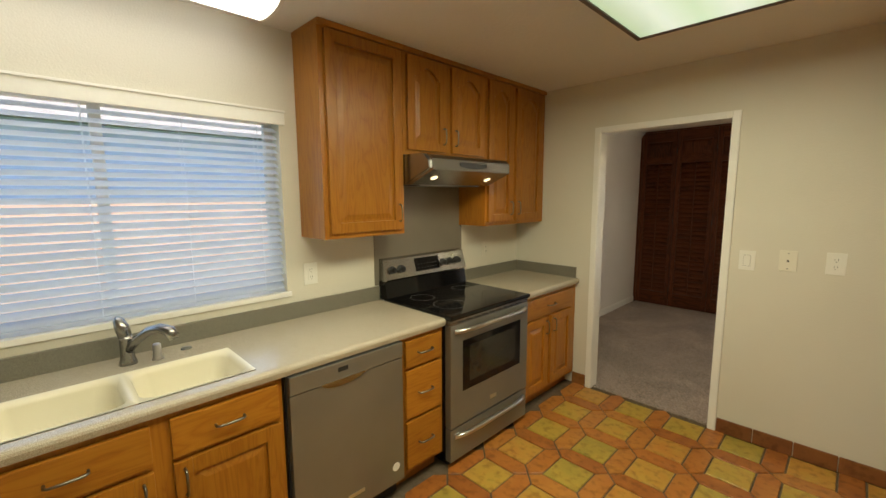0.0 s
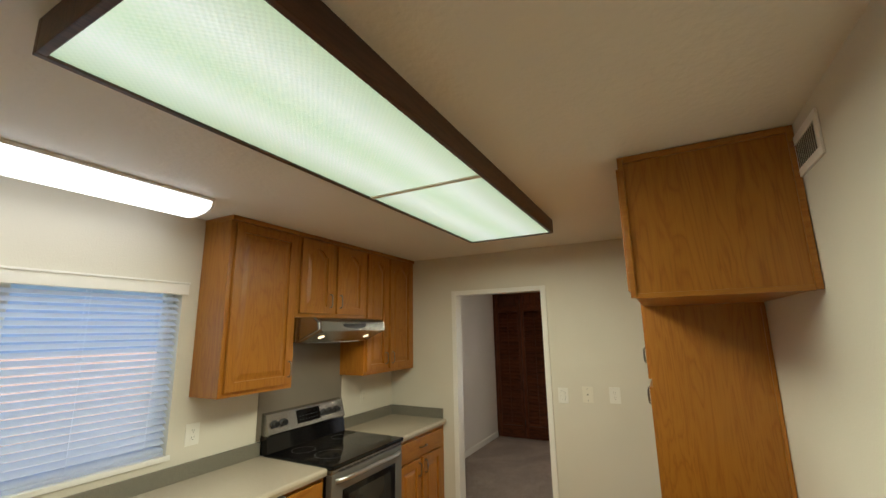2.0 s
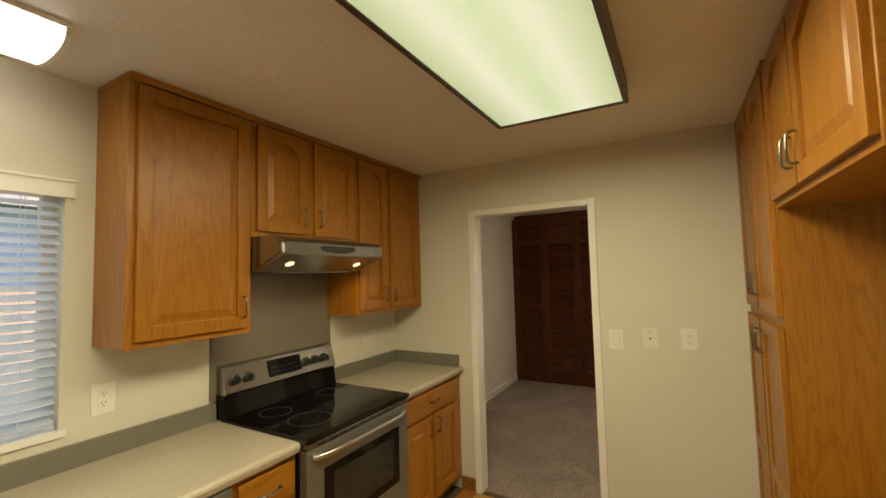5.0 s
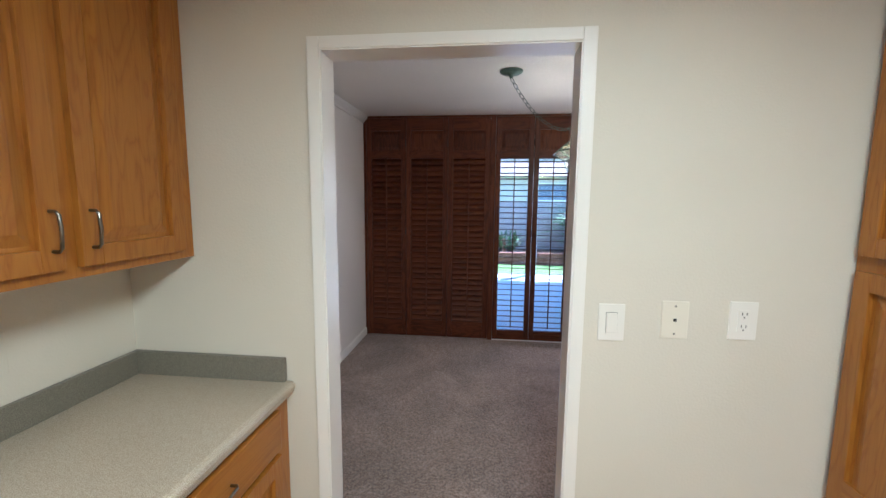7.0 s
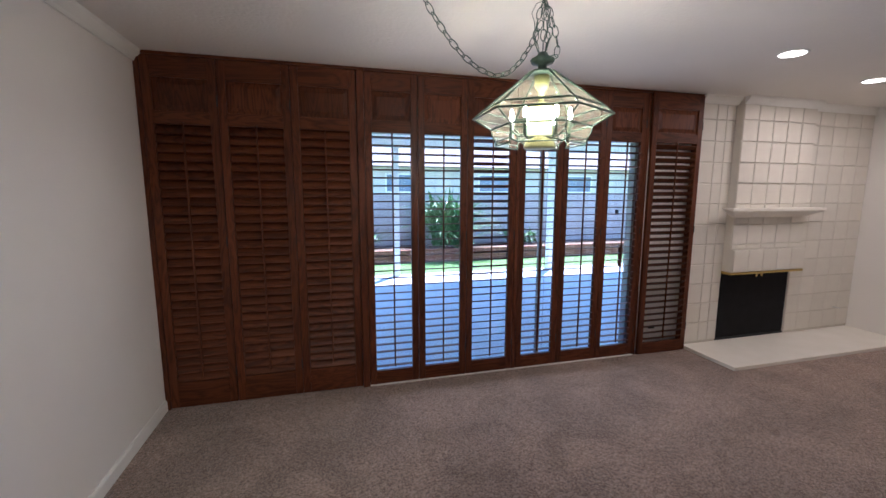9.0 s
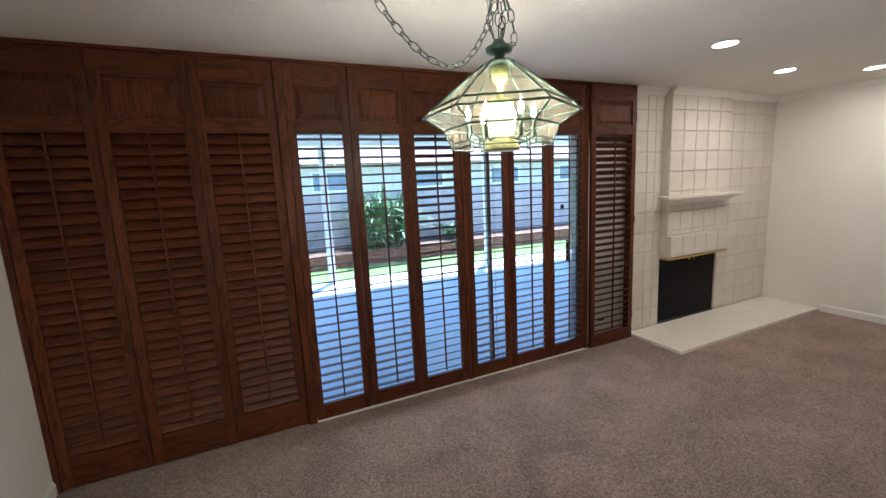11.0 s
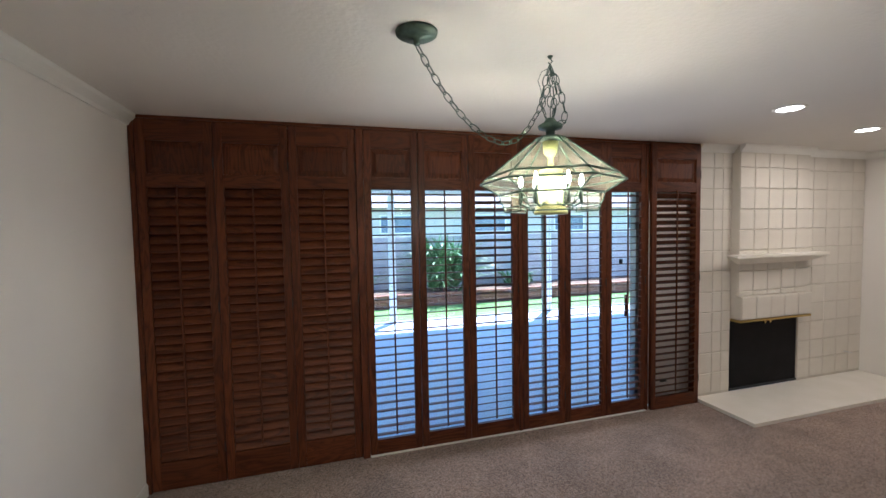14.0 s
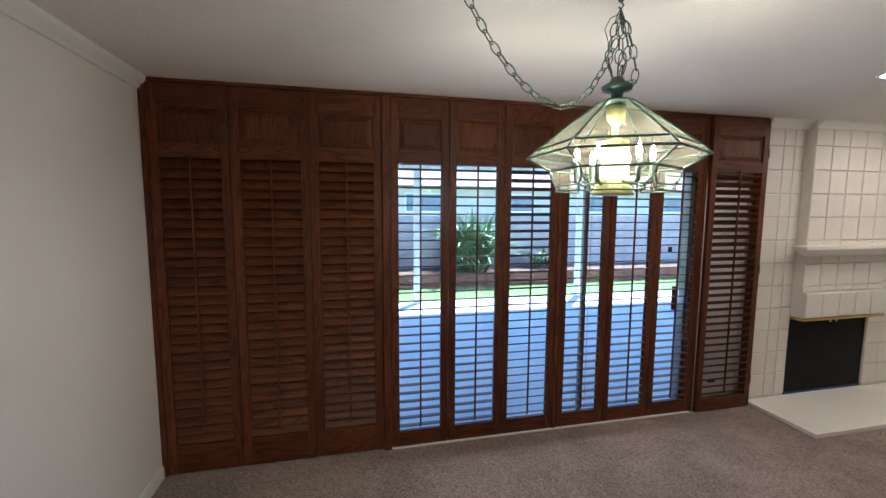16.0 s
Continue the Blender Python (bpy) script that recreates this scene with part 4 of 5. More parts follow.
tube(bm, [(RX - 0.055, 1.207, 1.22), (RX - 0.075, 1.22, 1.16), (RX - 0.08, 1.27, 1.10), (RX - 0.05, 1.34, 1.02), (RX - 0.045, 1.40, CT1 + 0.01), (RX - 0.07, 1.44, CT1 + 0.005)], 0.0018, 6)
part("cord", bm, PLATE, plug, "thin white cord", True)

vent = thing("wall_vent", (RX, 1.355, 2.28), "white metal wall air vent with grey slats", "vent")
bm = bmesh.new()
for a in ((1.205, 1.505, 2.33, 2.36), (1.205, 1.505, 2.21, 2.24), (1.205, 1.235, 2.24, 2.33), (1.475, 1.505, 2.24, 2.33)):
    box(bm, RX - 0.009, RX - 0.001, *a, 0.003)
part("frame", bm, TRIM, vent)
part("backing", one(box, RX - 0.004, RX - 0.001, 1.235, 1.475, 2.24, 2.33), GREYP, vent)
for k in range(13):
    y = 1.24 + 0.018 * k
    bm = bmesh.new()
    prism(bm, [(RX - 0.0085, y), (RX - 0.007, y), (RX - 0.0035, y + 0.011), (RX - 0.005, y + 0.011)], 2, 2.24, 2.33)
    part("slat", bm, PLATE, vent)

# large ceiling light box
LB = (-0.935, -0.335, -0.075, 2.32, 2.322)
lb = thing("ceiling_light_box", (-0.635, 1.12, KC), "brown wood framed fluorescent ceiling light, lit", "ceiling light")
bm = bmesh.new()
box(bm, LB[0], LB[0] + 0.02, LB[2], LB[3], LB[4], KC - 0.001, 0.003)
box(bm, LB[1] - 0.02, LB[1], LB[2], LB[3], LB[4], KC - 0.001, 0.003)
box(bm, LB[0] + 0.02, LB[1] - 0.02, LB[2], LB[2] + 0.02, LB[4], KC - 0.001, 0.003)
box(bm, LB[0] + 0.02, LB[1] - 0.02, LB[3] - 0.02, LB[3], LB[4], KC - 0.001, 0.003)
part("wood_frame", bm, BROWN, lb)
part("divider", one(box, LB[0] + 0.02, LB[1] - 0.02, 1.113, 1.137, LB[4] + 0.001, LB[4] + 0.02), ALMOND, lb)
for a, b in ((LB[2] + 0.021, 1.112), (1.138, LB[3] - 0.021)):
    part("diffuser", one(box, LB[0] + 0.021, LB[1] - 0.021, a, b, LB[4] + 0.006, LB[4] + 0.010), DIFFUSER, lb, "greenish lit prismatic diffuser")

# wrap-around light over the sink
wl = thing("wraparound_light", (-1.95, 0.37, KC), "white wraparound fluorescent ceiling light, lit", "ceiling light")
bm = bmesh.new()
sec = [(-1.95 + 0.145 * math.cos(radians(a)), KC - 0.018 - 0.062 * abs(math.sin(radians(a))) ** 0.7) for a in range(180, 361, 12)]
prism(bm, sec, 1, -0.26, 0.905)
part("lens", bm, WRAP, wl, "bright white plastic lens")
part("base_pan", one(box, -2.10, -1.80, -0.275, 0.92, KC - 0.018, KC - 0.001, 0.003), TRIM, wl)
for y0, y1 in ((-0.28, -0.262), (0.907, 0.922)):
    bm = bmesh.new()
    prism(bm, [(x, z - 0.002) for x, z in sec], 1, y0, y1)
    part("end_cap", bm, TRIM, wl)


# ---------------------------------------------------------------- living room: sliding door and shutters
sd = thing("door_1", (0.33, SY + 0.12, 0), "aluminium framed sliding glass door behind shutters", "glass door", "", "structure")
bm = bmesh.new()
for a in ((-0.92, -0.87, 0.0, 2.05), (1.58, 1.64, 0.0, 2.05), (-0.87, 1.58, 2.0, 2.05), (-0.87, 1.58, 0.0, 0.04)):
    box(bm, a[0], a[1], SY + 0.07, SY + 0.15, a[2], a[3], 0.003)
part("door_frame", bm, STEELD, sd)
for x in (0.64,):
    part("stile", one(box, x, x + 0.035, SY + 0.09 + (x - 0.6) * 0.3, SY + 0.12 + (x - 0.6) * 0.3, 0.04, 2.0, 0.003), STEELD, sd)
for a, b, y in ((-0.87, 0.62, SY + 0.10), (0.72, 1.58, SY + 0.13)):
    pane = part("pane", one(box, a, b, y, y + 0.005, 0.04, 2.0), GLASS, sd)
    pane.visible_shadow = False
part("threshold", one(box, -0.885, 1.60, SY - 0.048, SY + 0.069, 0.0045, 0.0105, 0.002), TRIM, sd, "pale metal door track")
part("door_handle", one(box, 1.47, 1.50, SY + 0.065, SY + 0.09, 0.86, 1.06, 0.005), SHUT, sd, "wooden pull handle")
part("latch", one(box, 1.41, 1.44, SY + 0.075, SY + 0.09, 1.34, 1.39, 0.004), BLACKM, sd, "black latch")
solid("wall_beside_door", [(1.64, 2.16, SY + 0.07, SY + 0.16, 0, 2.05)], LWALL, "pale wall beside the sliding door", "wall")

LZ0, LZ1 = 0.125, 1.985
LN = 31


def shutter(x0, x1, tilt, label, dy=0.0, z_low=LZ0):
    """A shutter panel: stiles, rails, a raised panel on top, louvers on a tilt rod."""
    y0, y1 = SY - 0.03 + dy, SY + dy
    g = 0.002
    x0, x1 = x0 + g, x1 - g
    w = 0.052
    sh = thing("window_shutter", ((x0 + x1) / 2, SY - 0.015 + dy, 0.012), label, "shutter", "wooden shutters")
    for a, b in ((x0, x0 + w), (x1 - w, x1)):
        part("stile", one(box, a, b, y0, y1, 0.012, 2.418, 0.003), SHUT, sh)
    for z0, z1 in ((0.012, z_low - 0.004), (LZ1 + 0.004, 2.075), (2.285, 2.418)):
        part("rail", one(box, x0 + w, x1 - w, y0, y1, z0, z1, 0.003), SHUTX, sh)
    bm = bmesh.new()
    a, b, z0, z1 = x0 + w, x1 - w, 2.075, 2.285
    box(bm, a, b, y0 + 0.014, y1 - 0.004, z0, z1)
    lo = [bm.verts.new(p) for p in ((a + 0.01, y0 + 0.014, z0 + 0.01), (b - 0.01, y0 + 0.014, z0 + 0.01), (b - 0.01, y0 + 0.014, z1 - 0.01), (a + 0.01, y0 + 0.014, z1 - 0.01))]
    hi = [bm.verts.new(p) for p in ((a + 0.04, y0 + 0.004, z0 + 0.04), (b - 0.04, y0 + 0.004, z0 + 0.04), (b - 0.04, y0 + 0.004, z1 - 0.04), (a + 0.04, y0 + 0.004, z1 - 0.04))]
    for i in range(4):
        bm.faces.new((lo[i], lo[(i + 1) % 4], hi[(i + 1) % 4], hi[i]))
    bm.faces.new(hi)
    bm.faces.new(lo)
    part("top_panel", bm, SHUT, sh)
    n = int(round((LZ1 - z_low) / 0.06))
    pitch = (LZ1 - z_low) / n
    meshes = {}
    for k in range(n):
        ang = tilt(k / n) if callable(tilt) else tilt
        if ang not in meshes:
            bm = bmesh.new()
            c, s = math.cos(radians(ang)), math.sin(radians(ang))
            sec = [(0.031 * math.cos(radians(q)), 0.0048 * math.sin(radians(q))) for q in range(0, 360, 36)]
            prism(bm, [(p * c - q * s, p * s + q * c) for p, q in sec], 0, -(x1 - x0) / 2 + w + 0.002, (x1 - x0) / 2 - w - 0.002)
            meshes[ang] = finish(bm, "louver", SHUTX)
        ob = new("louver", meshes[ang])
        ob.parent = sh
        ob.location = (0, 0, z_low + pitch * (k + 0.5) - 0.012)
    front = 0.034 if abs(tilt(0.2) if callable(tilt) else tilt) < 30 else 0.022
    cx = (x0 + x1) / 2
    bm = bmesh.new()
    box(bm, cx - 0.0055, cx + 0.0055, y0 + 0.011 - front, y0 + 0.022 - front, z_low + 0.03, LZ1 + 0.022, 0.002)
    part("tilt_rod", bm, SHUT, sh)
    for z in (0.25, 1.2, 2.15):
        part("hinge", one(box, x1 - 0.006, x1 + 0.001, y0 - 0.004, y0 + 0.004, z - 0.035, z + 0.035), BLACKM, sh)
    return sh


CLOSED = "dark stained wooden shutter with louvers closed"
OPEN = "dark stained wooden shutter with louvers open to the glass"
for a, b in ((-2.292, -1.852), (-1.852, -1.392), (-1.392, -0.940)):
    shutter(a, b, 60, CLOSED, z_low=0.20)
for a, b, tl in ((-0.885, -0.484, -7), (-0.484, -0.082, -7), (0.375, 0.775, -7), (0.775, 1.185, -7), (1.185, 1.60, -7)):
    shutter(a, b, tl, OPEN)
shutter(-0.082, 0.340, -22, "dark stained wooden shutter with louvers half open")
last = shutter(1.632, 2.182, -38, "dark stained wooden shutter with louvers tilted, beside the fireplace", -0.035)
part("latch", one(box, 1.735, 1.80, SY - 0.075, SY - 0.062, 0.262, 0.285, 0.004), BLACKM, last, "small black latch")
solid("trim_shutter_posts", [(-0.938, -0.887, SY - 0.045, SY + 0.02, 0.0, 2.418), (0.342, 0.373, SY - 0.034, SY + 0.02, 0.0, 2.418), (1.602, 1.630, SY - 0.03, SY + 0.04, 0.0, 2.418),
                             (LX + 0.002, -2.294, SY - 0.035, SY + 0.03, 0.0, 2.418), (2.184, 2.20, SY - 0.03, SY + 0.05, 0, 2.418)], SHUT, "dark stained wooden shutter posts", "shutter frame", "structure", 0.003)
solid("trim_shutter_head", [(LX + 0.002, 2.20, SY - 0.04, SY + 0.055, 2.42, LC - 0.001)], SHUTX, "dark stained wooden head board over shutters", "shutter frame", "structure", 0.003)
solid("wall_lining", [(LX, -0.92, SY + 0.04, SY + 0.058, 0, LC - 0.03)], SHUT, "dark board behind the closed shutters", "wall panel", "structure")

# ---------------------------------------------------------------- living room: fireplace wall
FPW = thing("wall_fireplace", (3.36, SY, 0), "cream painted block wall with recessed joints", "wall", "", "structure")
FX0, FX1, FZ0, FZ1 = 2.63, 3.565, 0.038, 0.765
bm = bmesh.new()
for a in ((2.201, FX0, 0, LC), (FX1, LRX - 0.001, 0, LC), (FX0, FX1, FZ1, LC)):
    box(bm, a[0], a[1], SY - 0.004, SY + 0.058, a[2], a[3])
part("mortar_bed", bm, MORTAR, FPW)
blocks = {}


def block(x0, x1, y, z0, z1, parent):
    key = (round(x1 - x0, 3), round(z1 - z0, 3))
    if key not in blocks:
        bm = bmesh.new()
        w, h = key[0] / 2 - 0.0022, key[1] / 2 - 0.0042
        back = [(-w, 0.03, -h), (w, 0.03, -h), (w, 0.03, h), (-w, 0.03, h)]
        mid = [(-w, -0.004, -h), (w, -0.004, -h), (w, -0.004, h), (-w, -0.004, h)]
        fr = [(-w + 0.004, -0.009, -h + 0.004), (w - 0.004, -0.009, -h + 0.004), (w - 0.004, -0.009, h - 0.004), (-w + 0.004, -0.009, h - 0.004)]
        rows = [[bm.verts.new(p) for p in r] for r in (back, mid, fr)]
        for a, b in zip(rows, rows[1:]):
            for i in range(4):
                bm.faces.new((a[i], a[(i + 1) % 4], b[(i + 1) % 4], b[i]))
        bm.faces.new(rows[-1])
        blocks[key] = finish(bm, "block", BLOCK)
    ob = new("block", blocks[key])
    ob.parent = parent
    ob.location = Vector(((x0 + x1) / 2, y - 0.002 + random.uniform(-0.0012, 0.0012), (z0 + z1) / 2)) - root_of(parent).location


COURSE = [0.055 + 0.1975 * k for k in range(12)] + [2.395]
left_cols = [2.205, 2.40, 2.515, FX0]
right_cols = [FX1, 3.74, 3.94, 4.14, 4.34, LRX - 0.003]
mid_cols = [FX0 + (FX1 - FX0) * k / 5 for k in range(6)]
for z0, z1 in zip(COURSE, COURSE[1:]):
    for cols in (left_cols, right_cols):
        for a, b in zip(cols, cols[1:]):
            block(a, b, SY, z0, z1, FPW)
# the breast above the opening steps forward
breast = thing("chimney_breast", (3.1, SY - 0.06, FZ1), "cream painted block chimney breast above the fireplace", "chimney breast", "", "structure")
bm = bmesh.new()
box(bm, FX0, FX1, SY - 0.116, SY - 0.005, FZ1 + 0.002, 0.99)
box(bm, FX0 - 0.0, FX1 + 0.0, SY - 0.076, SY - 0.005, 0.992, LC - 0.002)
part("core", bm, BLOCK, breast)
for a, b in zip(mid_cols, mid_cols[1:]):
    block(a, b, SY - 0.118, FZ1 + 0.004, 0.99, breast)
    for z0, z1 in zip([0.992] + COURSE[5:], COURSE[5:]):
        block(a, b, SY - 0.078, z0, z1, breast)
bm = bmesh.new()
prism(bm, [(SY - 0.012 - d, LC - 0.07 + h) for d, h in CROWN], 0, 2.201, FX0)
prism(bm, [(SY - 0.012 - d, LC - 0.07 + h) for d, h in CROWN], 0, FX1, LRX)
prism(bm, [(SY - 0.09 - d, LC - 0.07 + h) for d, h in CROWN], 0, FX0 - 0.01, FX1 + 0.01)
tagged(part("trim_crown_fireplace", bm, TRIM), "cream crown moulding above the fireplace wall", "crown moulding", "", "structure")

mantel = thing("mantel_shelf", (3.02, SY - 0.15, 1.33), "cream painted mantel shelf with a sloped underside", "mantel shelf")
bm = bmesh.new()
prof = [(SY - 0.088, 1.31), (SY - 0.13, 1.31), (SY - 0.15, 1.33), (SY - 0.205, 1.365), (SY - 0.215, 1.375), (SY - 0.215, 1.40), (SY - 0.088, 1.40)]
x0, x1 = 2.46, 3.66
a = [bm.verts.new((x0 + (0.14 if z < 1.32 else 0.1 if z < 1.34 else 0.02 if z < 1.37 else 0), y, z)) for y, z in prof]
b = [bm.verts.new((x1 - (0.14 if z < 1.32 else 0.1 if z < 1.34 else 0.02 if z < 1.37 else 0), y, z)) for y, z in prof]
bm.faces.new(a)
bm.faces.new(b)
for i in range(len(a)):
    bm.faces.new((a[i], a[(i + 1) % len(a)], b[(i + 1) % len(a)], b[i]))
part("shelf", bm, HEARTH, mantel)

solid("hearth", [(2.205, LRX - 0.002, 5.765, SY - 0.005, 0.0, 0.036)], HEARTH, "cream painted raised hearth slab", "hearth", "structure", 0.006)
fire = thing("fireplace", (3.1, SY, FZ0), "black fireplace screen with a brass top rail", "fireplace")
bm = bmesh.new()
box(bm, FX0, FX1, SY + 0.01, SY + 0.05, FZ0, FZ1)
part("screen", bm, SOOT, fire)
part("brass_rail", one(box, FX0 - 0.008, FX1 + 0.008, SY - 0.122, SY + 0.012, FZ1 - 0.022, FZ1 - 0.001, 0.003), BRASS, fire, "brass top rail")
for x in (3.08, 3.15):
    bm = bmesh.new()
    lathe(bm, x, SY - 0.02, [(0.001, FZ1 - 0.075), (0.012, FZ1 - 0.075), (0.014, FZ1 - 0.06), (0.008, FZ1 - 0.04), (0.01, FZ1 - 0.022), (0.001, FZ1 - 0.021)], 12)
    part("knob", bm, BRASS, fire, "small brass knob", True)
part("frame_bar", one(box, FX0, FX1, SY - 0.004, SY + 0.012, FZ0, FZ0 + 0.018), BLACKM, fire)
key = thing("gas_valve_key", (4.28, SY - 0.01, 0.275), "small chrome gas valve key in the block wall", "gas valve")
bm = bmesh.new()
tube(bm, [(4.28, SY - 0.008, 0.275), (4.28, SY - 0.06, 0.275)], 0.006, 8)
tube(bm, [(4.245, SY - 0.06, 0.285), (4.315, SY - 0.06, 0.268)], 0.005, 8)
part("key", bm, CHROME, key)


def end_wall(u, n, z):
    return (LRX - n, u, z)


wall_plate("outlet", "white double power outlet low on the wall", end_wall, 5.05, 0.0, 0.33, "socket")

# ---------------------------------------------------------------- living room: lights
for x, y in ((1.76, 5.26), (3.08, 5.56), (3.855, 5.265)):
    can = thing("recessed_light", (x, y, LC), "round white recessed ceiling light, lit", "ceiling light", "recessed lights")
    bm = bmesh.new()
    lathe(bm, x, y, [(0.066, LC - 0.001), (0.088, LC - 0.001), (0.09, LC - 0.004), (0.084, LC - 0.008), (0.07, LC - 0.006), (0.066, LC - 0.001)][:5], 28)
    part("ring", bm, TRIM, can, "", True)
    bm = bmesh.new()
    lathe(bm, x, y, [(0.001, LC - 0.0062), (0.07, LC - 0.0062), (0.07, LC - 0.0075), (0.001, LC - 0.0085)], 28)
    part("lens", bm, CANGLOW, can, "bright warm lens")

PX, PY = -0.2, 4.92
pl = thing("pendant_lamp", (PX, PY, LC), "green metal and clear glass swag pendant lamp, lit", "pendant lamp")


def ring_pts(r, z, turn=30):
    return [Vector((PX + r * math.cos(radians(60 * k + turn)), PY + r * math.sin(radians(60 * k + turn)), z)) for k in range(6)]


TURN_L = 29
levels = [(0.060, 2.085), (0.278, 1.925), (0.315, 1.893), (0.226, 1.842)]
rings = [ring_pts(r, z, TURN_L) for r, z in levels]
for a, b in zip(rings, rings[1:]):
    for k in range(6):
        q = [a[k], a[(k + 1) % 6], b[(k + 1) % 6], b[k]]
        cen = sum(q, Vector()) / 4
        nrm = (q[1] - q[0]).cross(q[3] - q[0]).normalized() * 0.002
        bm = bmesh.new()
        low, high = [bm.verts.new(cen + (p - cen) * 0.985 - nrm) for p in q], [bm.verts.new(cen + (p - cen) * 0.90 + nrm) for p in q]
        bm.faces.new(low)
        bm.faces.new(high)
        for i in range(4):
            bm.faces.new((low[i], low[(i + 1) % 4], high[(i + 1) % 4], high[i]))
        part("glass_panel", bm, LAMPGLASS, pl).visible_shadow = b is rings[2] or (b is rings[1] and k in (0, 2))
bm = bmesh.new()
for r in rings:
    for k in range(6):
        tube(bm, [r[k], r[(k + 1) % 6]], 0.004, 6)
for a, b in zip(rings, rings[1:]):
    for k in range(6):
        tube(bm, [a[k], b[k]], 0.004, 6)
# the skirt: six upright panes with cut lower corners
skirts = []
for k in range(6):
    a, b = rings[-1][k], rings[-1][(k + 1) % 6]
    inward = (Vector((PX, PY, 0)) - Vector(((a.x + b.x) / 2, (a.y + b.y) / 2, 0))).normalized() * 0.012

    def low_pt(f_, d):
        return a.lerp(b, f_) + Vector((0, 0, -d)) + inward * (d / 0.08)
    shape = [a, low_pt(0.0, 0.028), low_pt(0.13, 0.058), low_pt(0.13, 0.078), low_pt(0.87, 0.078), low_pt(0.87, 0.058), low_pt(1.0, 0.028), b]
    skirts.append(shape)
    for p, q in zip(shape, shape[1:]):
        tube(bm, [p, q], 0.0028, 6)
    tube(bm, [low_pt(0.13, 0.058), low_pt(0.87, 0.058)], 0.0022, 6)
part("came_frame", bm, VERD, pl, "dark green metal came", True)
for shape in skirts:
    bm = bmesh.new()
    cen = sum(shape, Vector()) / len(shape)
    nrm = (shape[0] - cen).cross(shape[-1] - cen).normalized() * 0.0018
    low, high = [bm.verts.new(cen + (p - cen) * 0.98 - nrm) for p in shape], [bm.verts.new(cen + (p - cen) * 0.93 + nrm) for p in shape]
    bm.faces.new(low)
    bm.faces.new(high)
    for i in range(len(shape)):
        bm.faces.new((low[i], low[(i + 1) % len(shape)], high[(i + 1) % len(shape)], high[i]))
    part("skirt_panel", bm, LAMPGLASS, pl).visible_shadow = False
bm = bmesh.new()
lathe(bm, PX, PY, [(0.001, 2.175), (0.02, 2.17), (0.028, 2.155), (0.055, 2.14), (0.05, 2.125), (0.022, 2.118), (0.018, 2.10), (0.064, 2.085), (0.06, 2.078), (0.001, 2.078)], 12)
part("crown_cap", bm, VERD, pl, "dark green ribbed cap", True)
bm = bmesh.new()
lathe(bm, PX, PY, [(0.001, 2.076), (0.035, 2.07), (0.03, 2.02), (0.012, 2.0), (0.012, 1.955), (0.05, 1.945), (0.055, 1.80), (0.075, 1.758), (0.072, 1.75), (0.001, 1.749)], 20)
part("centre_sleeve", bm, CANDLE, pl, "pale yellow centre sleeve", True)
for k in range(6):
    a = radians(60 * k + 32)
    x, y = PX + 0.13 * math.cos(a), PY + 0.13 * math.sin(a)
    bm = bmesh.new()
    tube(bm, [(PX + 0.055 * math.cos(a), PY + 0.055 * math.sin(a), 1.80), (PX + 0.1 * math.cos(a), PY + 0.1 * math.sin(a), 1.785), (x, y, 1.80), (x, y, 1.875)], [0.005, 0.005, 0.008, 0.009], 8)
    arm = part("candle_arm", bm, VERD, pl, "", True)
    bm = bmesh.new()
    lathe(bm, x, y, [(0.001, 1.875), (0.006, 1.877), (0.0092, 1.893), (0.007, 1.91), (0.001, 1.928)], 12)
    part("bulb", bm, BULB, arm, "small lit candle bulb", True)
CX, CY = -0.812, 4.847
bm = bmesh.new()
lathe(bm, CX, CY, [(0.001, LC - 0.05), (0.012, LC - 0.048), (0.014, LC - 0.028), (0.06, LC - 0.022), (0.078, LC - 0.012), (0.08, LC - 0.001), (0.001, LC - 0.001)], 32)
part("canopy", bm, VERD, pl, "flat green ceiling canopy", True)


def chain(path, step=0.040):
    """Oval links along a path, each turned a quarter from the last."""
    bm = bmesh.new()
    pts = [Vector(p) for p in path]
    dist = [0.0]
    for a, b in zip(pts, pts[1:]):
        dist.append(dist[-1] + (b - a).length)
    n = max(2, int(dist[-1] / step))

    def at(d):
        for i in range(len(pts) - 1):
            if d <= dist[i + 1] or i == len(pts) - 2:
                return pts[i].lerp(pts[i + 1], (d - dist[i]) / (dist[i + 1] - dist[i]))
    for k in range(n):
        d0 = dist[-1] * k / n
        p, q = at(d0), at(min(dist[-1], d0 + dist[-1] / n))
        c, d = (p + q) / 2, (q - p).normalized()
        side = d.cross(Vector((0.3, 0.5, 0.8))).normalized()
        other = side.cross(d)
        s = side if k % 2 else other
        pts2 = [c + d * 0.026 * math.cos(2 * math.pi * j / 10) + s * 0.0125 * math.sin(2 * math.pi * j / 10) for j in range(10)]
        tube(bm, pts2, 0.0022, 5, True)
    return bm


